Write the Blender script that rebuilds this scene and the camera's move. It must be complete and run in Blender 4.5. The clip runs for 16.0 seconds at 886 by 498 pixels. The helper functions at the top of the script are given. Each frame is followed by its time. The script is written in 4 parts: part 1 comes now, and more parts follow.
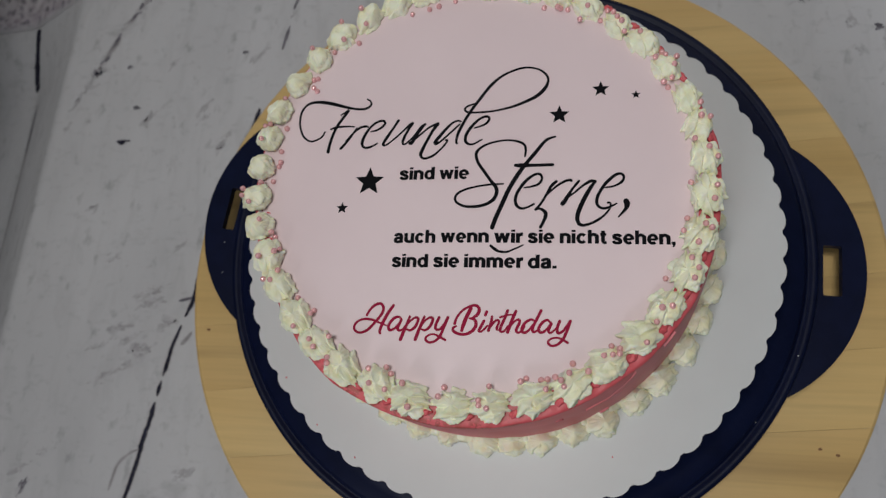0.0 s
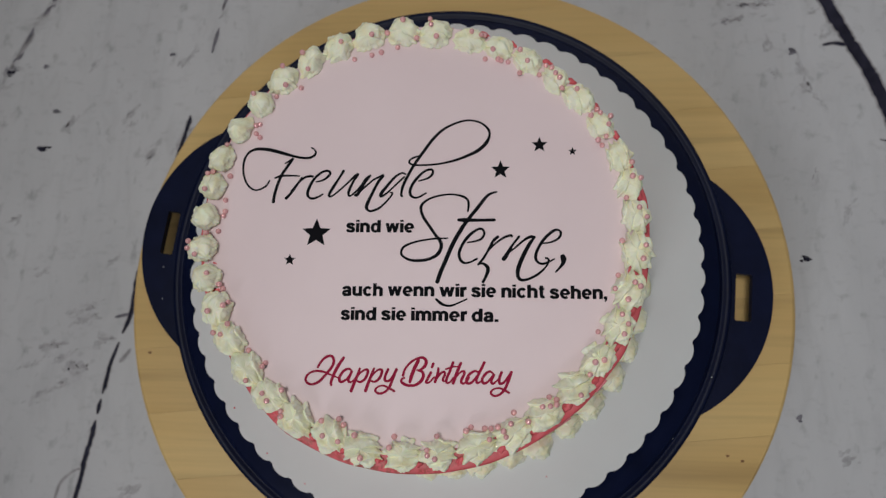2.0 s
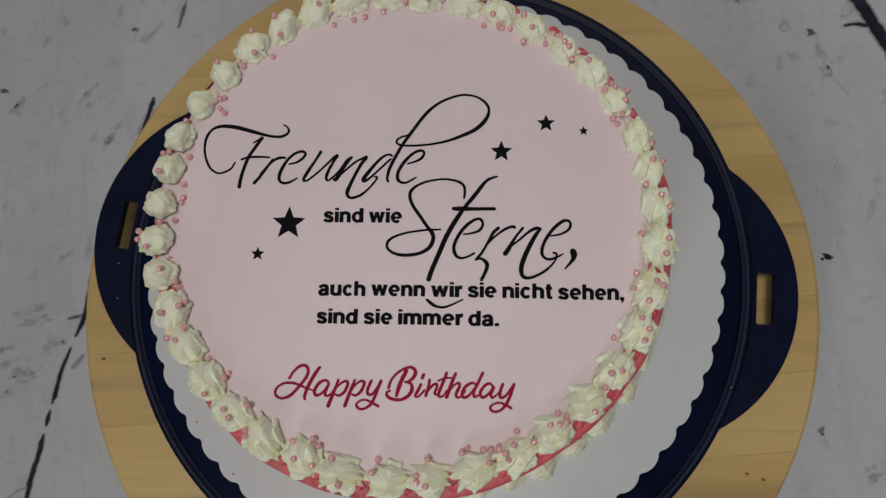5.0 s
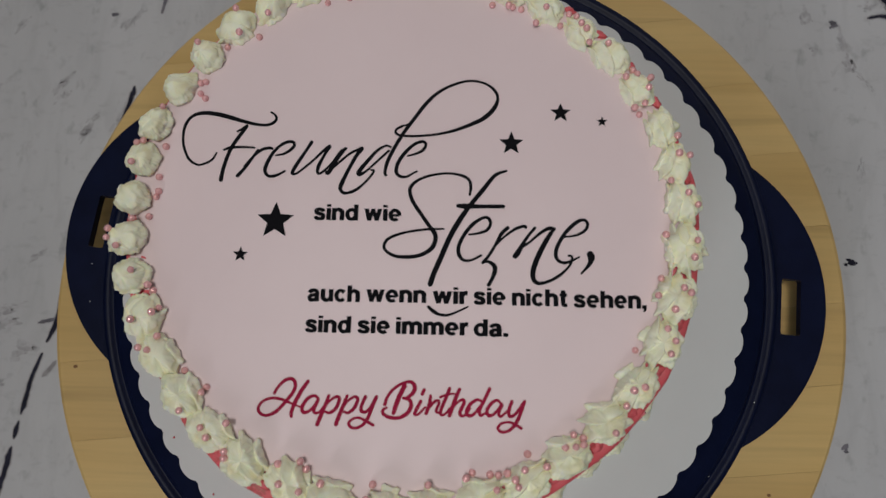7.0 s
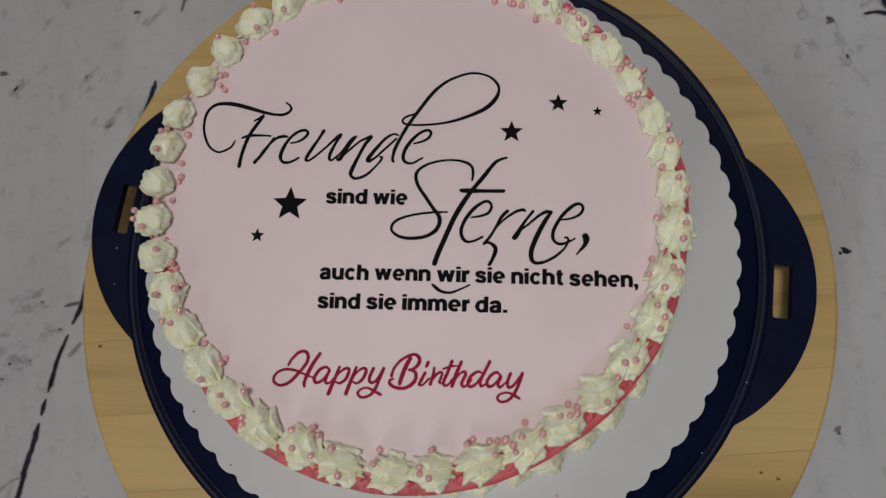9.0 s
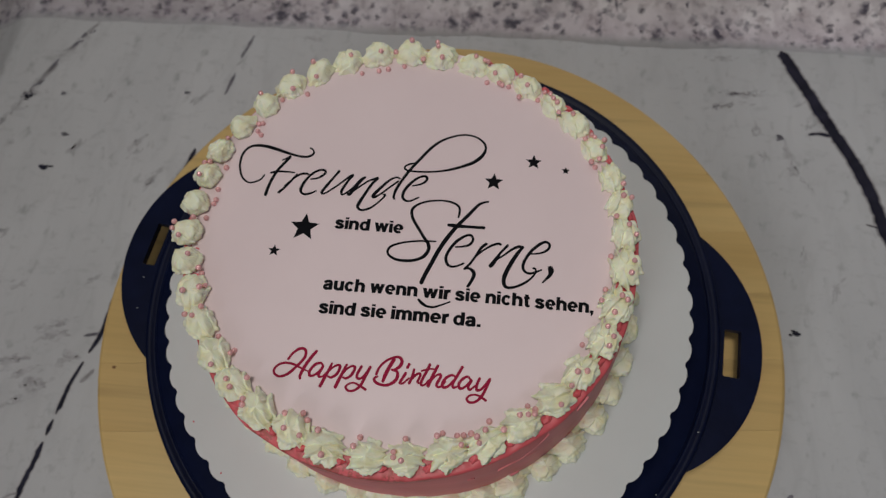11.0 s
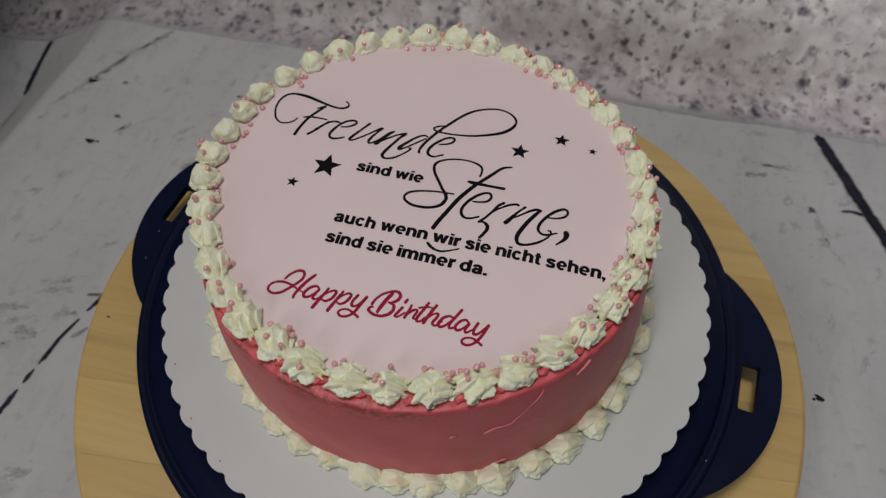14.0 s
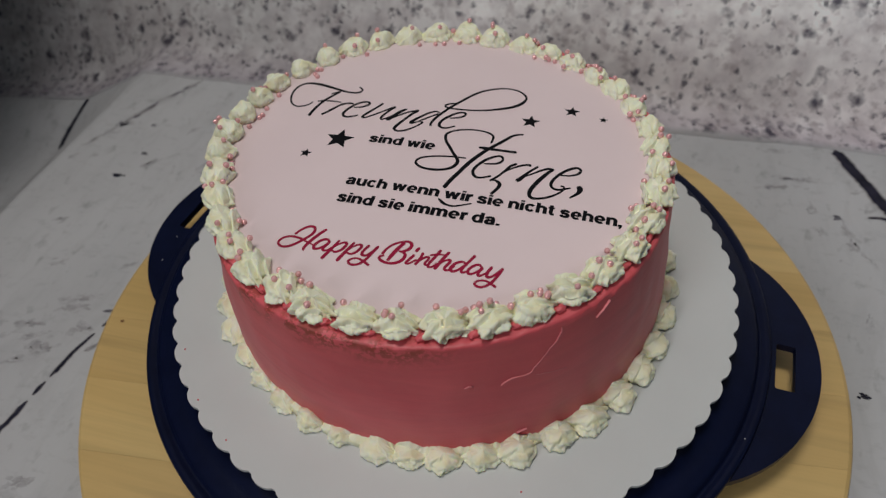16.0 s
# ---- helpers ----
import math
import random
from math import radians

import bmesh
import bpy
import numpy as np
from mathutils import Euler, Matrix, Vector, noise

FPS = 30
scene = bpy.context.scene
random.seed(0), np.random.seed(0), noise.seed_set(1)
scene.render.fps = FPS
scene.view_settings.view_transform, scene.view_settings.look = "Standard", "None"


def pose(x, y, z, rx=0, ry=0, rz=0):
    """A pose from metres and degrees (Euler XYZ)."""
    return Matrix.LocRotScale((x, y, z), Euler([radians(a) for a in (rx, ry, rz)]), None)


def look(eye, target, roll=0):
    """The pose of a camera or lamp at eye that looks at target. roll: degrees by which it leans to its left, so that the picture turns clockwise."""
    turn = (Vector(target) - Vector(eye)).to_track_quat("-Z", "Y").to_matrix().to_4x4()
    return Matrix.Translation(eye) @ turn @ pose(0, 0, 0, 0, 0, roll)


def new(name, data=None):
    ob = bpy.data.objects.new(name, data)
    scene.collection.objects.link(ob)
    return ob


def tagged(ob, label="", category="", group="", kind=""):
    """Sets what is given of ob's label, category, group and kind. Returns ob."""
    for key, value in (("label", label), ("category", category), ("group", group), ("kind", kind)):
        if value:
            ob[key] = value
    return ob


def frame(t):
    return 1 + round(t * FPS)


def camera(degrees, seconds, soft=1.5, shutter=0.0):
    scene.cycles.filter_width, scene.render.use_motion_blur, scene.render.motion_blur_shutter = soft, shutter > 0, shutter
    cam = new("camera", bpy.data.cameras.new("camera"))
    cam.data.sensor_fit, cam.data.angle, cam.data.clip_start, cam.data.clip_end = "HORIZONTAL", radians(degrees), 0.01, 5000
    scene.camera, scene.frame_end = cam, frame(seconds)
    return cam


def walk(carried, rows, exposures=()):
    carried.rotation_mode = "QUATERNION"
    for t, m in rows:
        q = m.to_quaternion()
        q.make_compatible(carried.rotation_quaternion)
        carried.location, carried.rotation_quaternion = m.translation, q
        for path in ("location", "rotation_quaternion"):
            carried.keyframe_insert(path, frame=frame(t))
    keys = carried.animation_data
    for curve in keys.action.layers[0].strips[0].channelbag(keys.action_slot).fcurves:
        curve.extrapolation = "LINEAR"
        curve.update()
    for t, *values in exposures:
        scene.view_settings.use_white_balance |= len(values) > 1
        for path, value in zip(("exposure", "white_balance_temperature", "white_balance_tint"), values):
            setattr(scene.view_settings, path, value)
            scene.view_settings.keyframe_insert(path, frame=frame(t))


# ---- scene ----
cam = camera(65.30, 16.0, 1.3)
cam.data.dof.use_dof, cam.data.dof.focus_distance, cam.data.dof.aperture_fstop = True, 0.31, 11.0
# seconds, eye, then heading, upward tilt and lean in degrees; origin under the cake's tray, table top at z = 0
ROWS = [
    (0, 0.0423, -0.1072, 0.4534, 36.32, -71.70, -34.66),
    (0.5, 0.0379, -0.0866, 0.4520, 32.74, -75.21, -30.49),
    (1, 0.0324, -0.0702, 0.4640, 27.64, -76.87, -24.27),
    (1.5, 0.0370, -0.0639, 0.4676, 23.25, -77.25, -21.19),
    (2, 0.0343, -0.0573, 0.4792, 25.08, -79.28, -24.35),
    (2.5, 0.0330, -0.0574, 0.4813, 22.46, -79.56, -22.48),
    (3, 0.0349, -0.0521, 0.4788, 22.35, -79.24, -22.55),
    (3.5, 0.0303, -0.0566, 0.4656, 21.48, -79.41, -21.47),
    (4, 0.0292, -0.0550, 0.4538, 21.20, -79.69, -20.81),
    (6.3, 0.0220, -0.0490, 0.4170, 14.08, -79.60, -12.80),
    (6.5, 0.0215, -0.0475, 0.4143, 14.47, -79.59, -13.12),
    (7, 0.0217, -0.0489, 0.4085, 14.29, -79.67, -13.04),
    (7.5, 0.0218, -0.0478, 0.4030, 14.38, -79.94, -13.25),
    (8, 0.0185, -0.0491, 0.4026, 15.21, -80.15, -14.11),
    (10.3, 0.0370, -0.0800, 0.4550, 18.90, -75.06, -15.80),
    (10.5, 0.0356, -0.0857, 0.4550, 14.71, -72.99, -11.24),
    (11, 0.0384, -0.1169, 0.4588, 11.71, -68.57, -6.29),
    (11.5, 0.0422, -0.1221, 0.4574, 12.01, -63.78, -3.80),
    (12, 0.0440, -0.1344, 0.4490, 11.91, -59.51, -2.00),
    (12.5, 0.0478, -0.1584, 0.4349, 12.05, -57.62, -0.46),
    (13, 0.0502, -0.1739, 0.4280, 13.01, -58.10, -0.19),
    (13.5, 0.0514, -0.1826, 0.4194, 14.16, -57.89, -0.47),
    (14, 0.0562, -0.1903, 0.4130, 14.83, -56.93, -0.51),
    (14.5, 0.0631, -0.2033, 0.4000, 15.61, -53.98, -1.90),
    (15, 0.0632, -0.2229, 0.3875, 16.16, -51.68, -3.31),
    (15.5, 0.0692, -0.2316, 0.3814, 16.63, -48.95, -3.52),
    (16, 0.0737, -0.2387, 0.3672, 17.72, -47.76, -3.93),
]


def eye_pose(x, y, z, yaw, pitch, roll):
    return pose(x, y, z, 0, 0, yaw) @ pose(0, 0, 0, 90 + pitch) @ pose(0, 0, 0, 0, 0, roll)


# seconds, stops, kelvin, tint
EXPOSURES = [(0.0, 0.01, 6350, 10), (3.5, -0.03, 6370, 10), (4.0, -0.20, 6400, 10), (6.3, -0.14, 6480, 10), (8.0, -0.15, 6500, 10), (10.5, -0.15, 6570, 10), (11.5, -0.18, 6590, 10), (13.5, -0.12, 6590, 10), (16.0, 0.01, 6520, 10)]
walk(cam, [(t, eye_pose(*r)) for t, *r in ROWS], EXPOSURES)

# ---- light: an assumed kitchen ceiling lamp overhead, hung low, and an assumed cool window behind, both unseen ----
world = bpy.data.worlds.new("world")
scene.world = world
world.use_nodes = True
world.node_tree.nodes["Background"].inputs[0].default_value = (0.8, 0.86, 1.0, 1)
world.node_tree.nodes["Background"].inputs[1].default_value = 0.3


def area_lamp(name, eye, target, sx, sy, watts, colour):
    data = bpy.data.lights.new(name, "AREA")
    data.shape, data.size, data.size_y, data.energy, data.color = "RECTANGLE", sx, sy, watts, colour
    ob = new(name, data)
    ob.matrix_world = look(eye, target)
    return ob


area_lamp("ceiling_lamp", (-0.15, -0.10, 1.65), (-0.08, 0.0, 0), 0.34, 0.34, 9.2, (1.0, 0.975, 0.92))
area_lamp("window_light", (-0.85, -1.88, 1.2), (-0.25, 0.1, 0.6), 0.68, 0.98, 13.0, (0.97, 0.975, 1.0))


# ---- materials ----
class Nodes:
    """A node material under construction."""

    def __init__(self, name, rough=0.6, metal=0.0):
        self.mat = bpy.data.materials.new(name)
        self.mat.use_nodes = True
        self.tree = self.mat.node_tree
        self.bsdf = self.tree.nodes["Principled BSDF"]
        self.put("Roughness", rough)
        self.put("Metallic", metal)
        self.coord = self.tree.nodes.new("ShaderNodeTexCoord").outputs["Object"]

    def put(self, key, value):
        if hasattr(value, "is_output"):
            self.tree.links.new(value, self.bsdf.inputs[key])
        else:
            self.bsdf.inputs[key].default_value = value

    def mapped(self, scale=(1, 1, 1), turn=0.0, shift=(0, 0, 0)):
        n = self.tree.nodes.new("ShaderNodeMapping")
        n.inputs["Scale"].default_value = scale
        n.inputs["Rotation"].default_value = (0, 0, radians(turn))
        n.inputs["Location"].default_value = shift
        self.tree.links.new(self.coord, n.inputs["Vector"])
        return n.outputs[0]

    def noise(self, scale, detail=4.0, rough=0.55, vector=None, distortion=0.0):
        n = self.tree.nodes.new("ShaderNodeTexNoise")
        n.inputs["Scale"].default_value, n.inputs["Detail"].default_value = scale, detail
        n.inputs["Roughness"].default_value, n.inputs["Distortion"].default_value = rough, distortion
        self.tree.links.new(vector or self.coord, n.inputs["Vector"])
        return n.outputs["Fac"]

    def voronoi(self, scale, vector=None):
        n = self.tree.nodes.new("ShaderNodeTexVoronoi")
        n.inputs["Scale"].default_value = scale
        self.tree.links.new(vector or self.coord, n.inputs["Vector"])
        return n

    def warp(self, amount, scale, vector=None):
        n = self.tree.nodes.new("ShaderNodeTexNoise")
        n.inputs["Scale"].default_value = scale
        n.inputs["Detail"].default_value = 3
        self.tree.links.new(vector or self.coord, n.inputs["Vector"])
        m = self.tree.nodes.new("ShaderNodeVectorMath")
        m.operation = "MULTIPLY_ADD"
        self.tree.links.new(n.outputs["Color"], m.inputs[0])
        m.inputs[1].default_value = (amount,) * 3
        self.tree.links.new(vector or self.coord, m.inputs[2])
        return m.outputs[0]

    def ramp(self, fac, stops, smooth=False):
        n = self.tree.nodes.new("ShaderNodeValToRGB")
        e = n.color_ramp.elements
        while len(e) < len(stops):
            e.new(0.5)
        for item, (at, c) in zip(e, stops):
            item.position = at
            item.color = (c, c, c, 1) if isinstance(c, (int, float)) else (*c, 1)
        if smooth:
            n.color_ramp.interpolation = "EASE"
        self.tree.links.new(fac, n.inputs[0])
        return n.outputs[0]

    def mix(self, fac, a, b, mode="MIX"):
        n = self.tree.nodes.new("ShaderNodeMix")
        n.data_type, n.blend_type = "RGBA", mode
        for socket, v in ((n.inputs[0], fac), (n.inputs[6], a), (n.inputs[7], b)):
            if hasattr(v, "is_output"):
                self.tree.links.new(v, socket)
            else:
                socket.default_value = v if isinstance(v, (int, float)) else (*v, 1)
        return n.outputs[2]

    def math(self, op, a, b=0.0):
        n = self.tree.nodes.new("ShaderNodeMath")
        n.operation = op
        for socket, v in zip(n.inputs, (a, b)):
            if hasattr(v, "is_output"):
                self.tree.links.new(v, socket)
            else:
                socket.default_value = v
        return n.outputs[0]

    def random(self):
        return self.tree.nodes.new("ShaderNodeObjectInfo").outputs["Random"]

    def bump(self, height, strength, distance):
        n = self.tree.nodes.new("ShaderNodeBump")
        n.inputs["Strength"].default_value, n.inputs["Distance"].default_value = strength, distance
        self.tree.links.new(height, n.inputs["Height"])
        self.put("Normal", n.outputs[0])


def mat_plain(name, colour, rough=0.7, vary=0.06, scale=20.0, metal=0.0, bump=0.0, grain=300.0, gloss=0.5):
    m = Nodes(name, rough, metal)
    m.put("Specular IOR Level", gloss)
    dark = tuple(c * (1 - vary) for c in colour)
    lite = tuple(min(1, c * (1 + vary)) for c in colour)
    m.put("Base Color", m.ramp(m.noise(scale, 5), [(0.3, dark), (0.7, lite)]))
    if bump:
        m.bump(m.noise(grain, 3), 0.5, bump)
    return m.mat


def mat_washed_planks():
    """White-washed old planks as printed on the vinyl mat; the grain runs slightly slanted to y."""
    m = Nodes("white_washed_plank_print", 0.6)
    m.put("Specular IOR Level", 0.35)
    along = m.mapped((1, 0.3, 1), -12)
    base = m.ramp(m.noise(11, 6, 0.6, along), [(0.25, (0.4525, 0.449, 0.466)), (0.75, (0.547, 0.542, 0.56))])
    streak = m.ramp(m.noise(75, 6, 0.6, along, 0.5), [(0.34, 0.93), (0.50, 1.0)])
    fleck = m.ramp(m.noise(85, 3, 0.6, m.mapped((1, 0.6, 1), -40, (3, 1, 0))), [(0.24, 0.45), (0.40, 1.0)])
    dab = m.ramp(m.noise(150, 3, 0.6, m.mapped((0.5, 1, 1), 25, (7, 2, 0))), [(0.26, 0.7), (0.44, 1.0)])
    scuff = m.ramp(m.noise(24, 5, 0.7, m.mapped((0.5, 1, 1), 20, (1, 5, 0))), [(0.30, 0.80), (0.40, 1.0)])
    patch = m.ramp(m.noise(4, 3, 0.5), [(0.35, 0.93), (0.65, 1.05)])
    c = m.mix(1.0, base, streak, "MULTIPLY")
    c = m.mix(0.55, c, fleck, "MULTIPLY")
    c = m.mix(0.8, c, scuff, "MULTIPLY")
    c = m.mix(0.4, c, dab, "MULTIPLY")
    m.put("Base Color", m.mix(1.0, c, patch, "MULTIPLY"))
    m.bump(m.noise(420, 3), 0.12, 0.00026)
    return m.mat


def mat_terrazzo():
    m = Nodes("terrazzo_print", 0.55)
    m.put("Specular IOR Level", 0.3)
    c = m.ramp(m.noise(50, 5, 0.6), [(0.32, (0.54, 0.512, 0.522)), (0.5, (0.65, 0.628, 0.628)), (0.66, (0.765, 0.755, 0.748))])
    c = m.mix(0.7, c, m.ramp(m.noise(13, 4, 0.6), [(0.3, 0.78), (0.65, 1.12)]), "MULTIPLY")

    def chips(base, scale, warp, wscale, shift, near, share, strength, colour, where=None):
        cells = m.voronoi(scale, m.warp(warp, wscale, m.mapped((1, 1, 1), 0, shift)))
        some = m.tree.nodes.new("ShaderNodeSeparateColor")
        m.tree.links.new(cells.outputs["Color"], some.inputs[0])
        mask = m.math("MULTIPLY", m.ramp(cells.outputs["Distance"], [(near - 0.15, 1.0), (near + 0.22, 0.0)]), m.ramp(some.outputs[0], [(1 - share - 0.02, 0.0), (1 - share + 0.02, strength)]))
        if where is not None:
            mask = m.math("MULTIPLY", mask, where)
        return m.mix(mask, base, colour)

    c = chips(c, 34, 0.034, 50, (0.1, 0.3, 0.2), 0.40, 0.36, 0.7, (0.76, 0.75, 0.74))
    c = chips(c, 62, 0.022, 80, (0.7, 0.5, 0.4), 0.38, 0.26, 0.75, (0.80, 0.80, 0.79))
    c = chips(c, 95, 0.018, 110, (0.5, 0.1, 0.6), 0.33, 0.30, 0.5, (0.29, 0.24, 0.25))
    c = chips(c, 150, 0.012, 170, (0.2, 0.8, 0.3), 0.36, 0.36, 0.42, (0.24, 0.20, 0.21))
    c = chips(c, 62, 0.022, 95, (0.4, 0.2, 0.7), 0.29, 0.17, 0.95, (0.060, 0.055, 0.080))
    c = chips(c, 145, 0.011, 170, (0.9, 0.4, 0.1), 0.32, 0.28, 0.9, (0.080, 0.075, 0.095))
    # browner and denser along the lower edge of the sheet, paler and whiter further up; the rise in brightness upward
    # and towards +x, cooler towards -x, also stands in for uneven light
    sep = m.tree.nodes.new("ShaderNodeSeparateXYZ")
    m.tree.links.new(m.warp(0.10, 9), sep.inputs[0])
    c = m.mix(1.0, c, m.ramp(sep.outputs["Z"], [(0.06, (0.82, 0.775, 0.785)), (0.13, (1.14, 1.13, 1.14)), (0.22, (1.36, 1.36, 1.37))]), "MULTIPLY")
    # light painted into the print: brighter towards +x, cool and dim towards -x
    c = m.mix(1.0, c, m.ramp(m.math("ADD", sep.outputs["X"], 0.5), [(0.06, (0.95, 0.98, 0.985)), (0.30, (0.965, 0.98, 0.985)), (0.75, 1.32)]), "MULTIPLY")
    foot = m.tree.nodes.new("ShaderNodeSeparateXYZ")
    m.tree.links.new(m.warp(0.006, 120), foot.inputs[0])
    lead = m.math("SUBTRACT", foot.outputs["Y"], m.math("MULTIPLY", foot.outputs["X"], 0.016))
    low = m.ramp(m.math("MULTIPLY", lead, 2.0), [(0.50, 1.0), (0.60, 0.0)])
    # the lower edge is tinted darker and purple-grey
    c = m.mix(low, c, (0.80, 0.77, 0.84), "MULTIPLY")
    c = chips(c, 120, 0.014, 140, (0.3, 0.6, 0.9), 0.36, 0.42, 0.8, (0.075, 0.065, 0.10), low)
    # its print starts with a soft edge
    c = m.mix(m.ramp(m.math("MULTIPLY", lead, 2.0), [(0.4945, 1.0), (0.511, 0.0)]), c, (0.455, 0.445, 0.465))
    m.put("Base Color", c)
    return m.mat


def mat_pine():
    m = Nodes("varnished_pine", 0.42)
    tone = m.random()
    v = m.mapped((0.045, 1, 1), -5.7)
    n = m.tree.nodes.new("ShaderNodeVectorMath")
    n.operation = "ADD"
    m.tree.links.new(v, n.inputs[0])
    comb = m.tree.nodes.new("ShaderNodeCombineXYZ")
    m.tree.links.new(m.math("MULTIPLY", tone, 7.0), comb.inputs[0])
    m.tree.links.new(m.math("MULTIPLY", tone, 3.0), comb.inputs[2])
    m.tree.links.new(comb.outputs[0], n.inputs[1])
    broad = m.noise(30, 3, 0.5, n.outputs[0], 0.3)
    fine = m.noise(300, 3, 0.6, n.outputs[0])
    lines = m.ramp(m.noise(70, 3, 0.55, n.outputs[0], 0.2), [(0.30, 0.66), (0.44, 1.0)])
    c = m.ramp(broad, [(0.3, (0.56, 0.37, 0.145)), (0.5, (0.62, 0.42, 0.175)), (0.72, (0.66, 0.46, 0.20))])
    c = m.mix(0.3, c, m.ramp(fine, [(0.3, 0.8), (0.6, 1.05)]), "MULTIPLY")
    c = m.mix(0.6, c, lines, "MULTIPLY")
    c = m.mix(1.0, c, m.ramp(tone, [(0, (0.94, 0.925, 0.87)), (1, (1.03, 1.035, 0.99))]), "MULTIPLY")
    m.put("Base Color", c)
    m.bump(fine, 0.12, 0.0006)
    return m.mat


def mat_red_cream():
    m = Nodes("red_tinted_buttercream", 0.45)
    c = m.ramp(m.noise(18, 5), [(0.3, (0.61, 0.087, 0.106)), (0.7, (0.72, 0.123, 0.145))])
    smear = m.noise(22, 5, 0.6, m.mapped((1, 1, 7)), 0.8)
    c = m.mix(0.5, c, m.ramp(smear, [(0.35, 0.9), (0.65, 1.06)]), "MULTIPLY")
    sep = m.tree.nodes.new("ShaderNodeSeparateXYZ")
    m.tree.links.new(m.coord, sep.inputs[0])
    # dry crumbs stick to one stretch of the upper rim
    stretch = m.math("MULTIPLY", m.ramp(m.math("ADD", sep.outputs["X"], 0.5), [(0.385, 0.0), (0.40, 1.0), (0.515, 1.0), (0.535, 0.0)]), m.ramp(m.math("ADD", sep.outputs["Y"], 0.5), [(0.45, 1.0), (0.47, 0.0)]))
    band = m.ramp(m.math("MULTIPLY", sep.outputs["Z"], 5.0), [(0.694, 0.0), (0.722, 0.45), (0.744, 0.95), (0.760, 1.0), (0.7645, 0.0)])
    grain = m.ramp(m.noise(430, 3, 0.65), [(0.44, 0.0), (0.51, 1.0)])
    clump = m.ramp(m.noise(80, 3), [(0.40, 0.0), (0.52, 1.0)])
    crumb = m.math("MULTIPLY", m.math("MULTIPLY", stretch, band), m.math("MULTIPLY", grain, clump))
    m.put("Base Color", m.mix(m.math("MULTIPLY", crumb, 0.9), c, (0.25, 0.042, 0.018)))
    m.put("Subsurface Weight", 0.08)
    m.put("Subsurface Radius", (0.004, 0.0015, 0.001))
    m.bump(m.mix(0.5, smear, m.noise(180, 4)), 0.3, 0.0010)
    return m.mat


def mat_cream():
    m = Nodes("piped_buttercream", 0.5)
    c = m.ramp(m.noise(130, 4), [(0.35, (0.85, 0.85, 0.645)), (0.65, (0.90, 0.90, 0.725))])
    yolk = m.ramp(m.noise(120, 2, 0.4, m.mapped((1, 1, 1), 0, (2, 0, 1))), [(0.50, 0.0), (0.66, 0.42)])
    m.put("Base Color", m.mix(yolk, c, (0.80, 0.72, 0.40)))
    m.put("Specular IOR Level", 0.4)
    m.put("Subsurface Weight", 0.4)
    m.put("Subsurface Radius", (0.006, 0.005, 0.003))
    m.bump(m.noise(600, 4, 0.7), 0.22, 0.0005)
    return m.mat


def mat_print_sheet():
    m = Nodes("pale_pink_sugar_sheet", 0.5)
    m.put("Base Color", m.ramp(m.noise(14, 4), [(0.3, (0.775, 0.62, 0.643)), (0.7, (0.815, 0.657, 0.68))]))
    m.bump(m.noise(120, 4), 0.12, 0.0006)
    return m.mat


PLANKS = mat_washed_planks()
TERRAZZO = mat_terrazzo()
PINE = mat_pine()
RED = mat_red_cream()
CREAM = mat_cream()
SHEET = mat_print_sheet()
INK = mat_plain("black_food_ink", (0.006, 0.006, 0.008), 0.8, 0.1, gloss=0.08)
WINE = mat_plain("wine_red_food_ink", (0.32, 0.013, 0.048), 0.8, 0.12, 60, gloss=0.1)
GAP = mat_plain("dark_printed_gap", (0.022, 0.021, 0.036), 0.7, 0.4, 90, gloss=0.1)
FAINT = mat_plain("faint_printed_line", (0.29, 0.275, 0.285), 0.6, 0.3, 120, gloss=0.3)
RIDGE = mat_plain("pale_red_cream_ridge", (0.74, 0.22, 0.24), 0.4, 0.1, 200)
DIM = mat_plain("dim_printed_gap", (0.14, 0.132, 0.155), 0.6, 0.5, 160, gloss=0.3)
SMUDGE = mat_plain("grey_printed_smudge", (0.37, 0.358, 0.374), 0.6, 0.2, 160, gloss=0.3)
HAZE = mat_plain("pale_printed_haze", (0.425, 0.415, 0.435), 0.6, 0.12, 160, gloss=0.3)
NAVY = mat_plain("navy_plastic", (0.0040, 0.0064, 0.025), 0.40, 0.2, 60, 0.0, 0.0002, 500, 0.12)
CARD = mat_plain("white_laminated_card", (0.56, 0.572, 0.573), 0.42, 0.04, 12, 0.0, 0.00003, 200)
PEARL = mat_plain("pink_pearl_sugar", (0.86, 0.46, 0.47), 0.22, 0.08, 200, 0.3)
WALLPAINT = mat_plain("plain_wall_paint", (0.6, 0.6, 0.59), 0.85, 0.04, 3)
BLUEPAINT = mat_plain("blue_grey_wall_paint", (0.13, 0.19, 0.22), 0.85, 0.05, 3)
LAMINATE = mat_plain("grey_worktop_laminate", (0.30, 0.29, 0.28), 0.45, 0.15, 60)
FLOORING = mat_plain("grey_floor_tile", (0.28, 0.27, 0.26), 0.5, 0.1, 6)


# ---- building helpers ----
def mesh_of(name, bm, material, smooth=False):
    me = bpy.data.meshes.new(name)
    bmesh.ops.recalc_face_normals(bm, faces=bm.faces)
    for f in bm.faces:
        f.smooth = smooth
    bm.to_mesh(me)
    bm.free()
    me.materials.append(material)
    return me


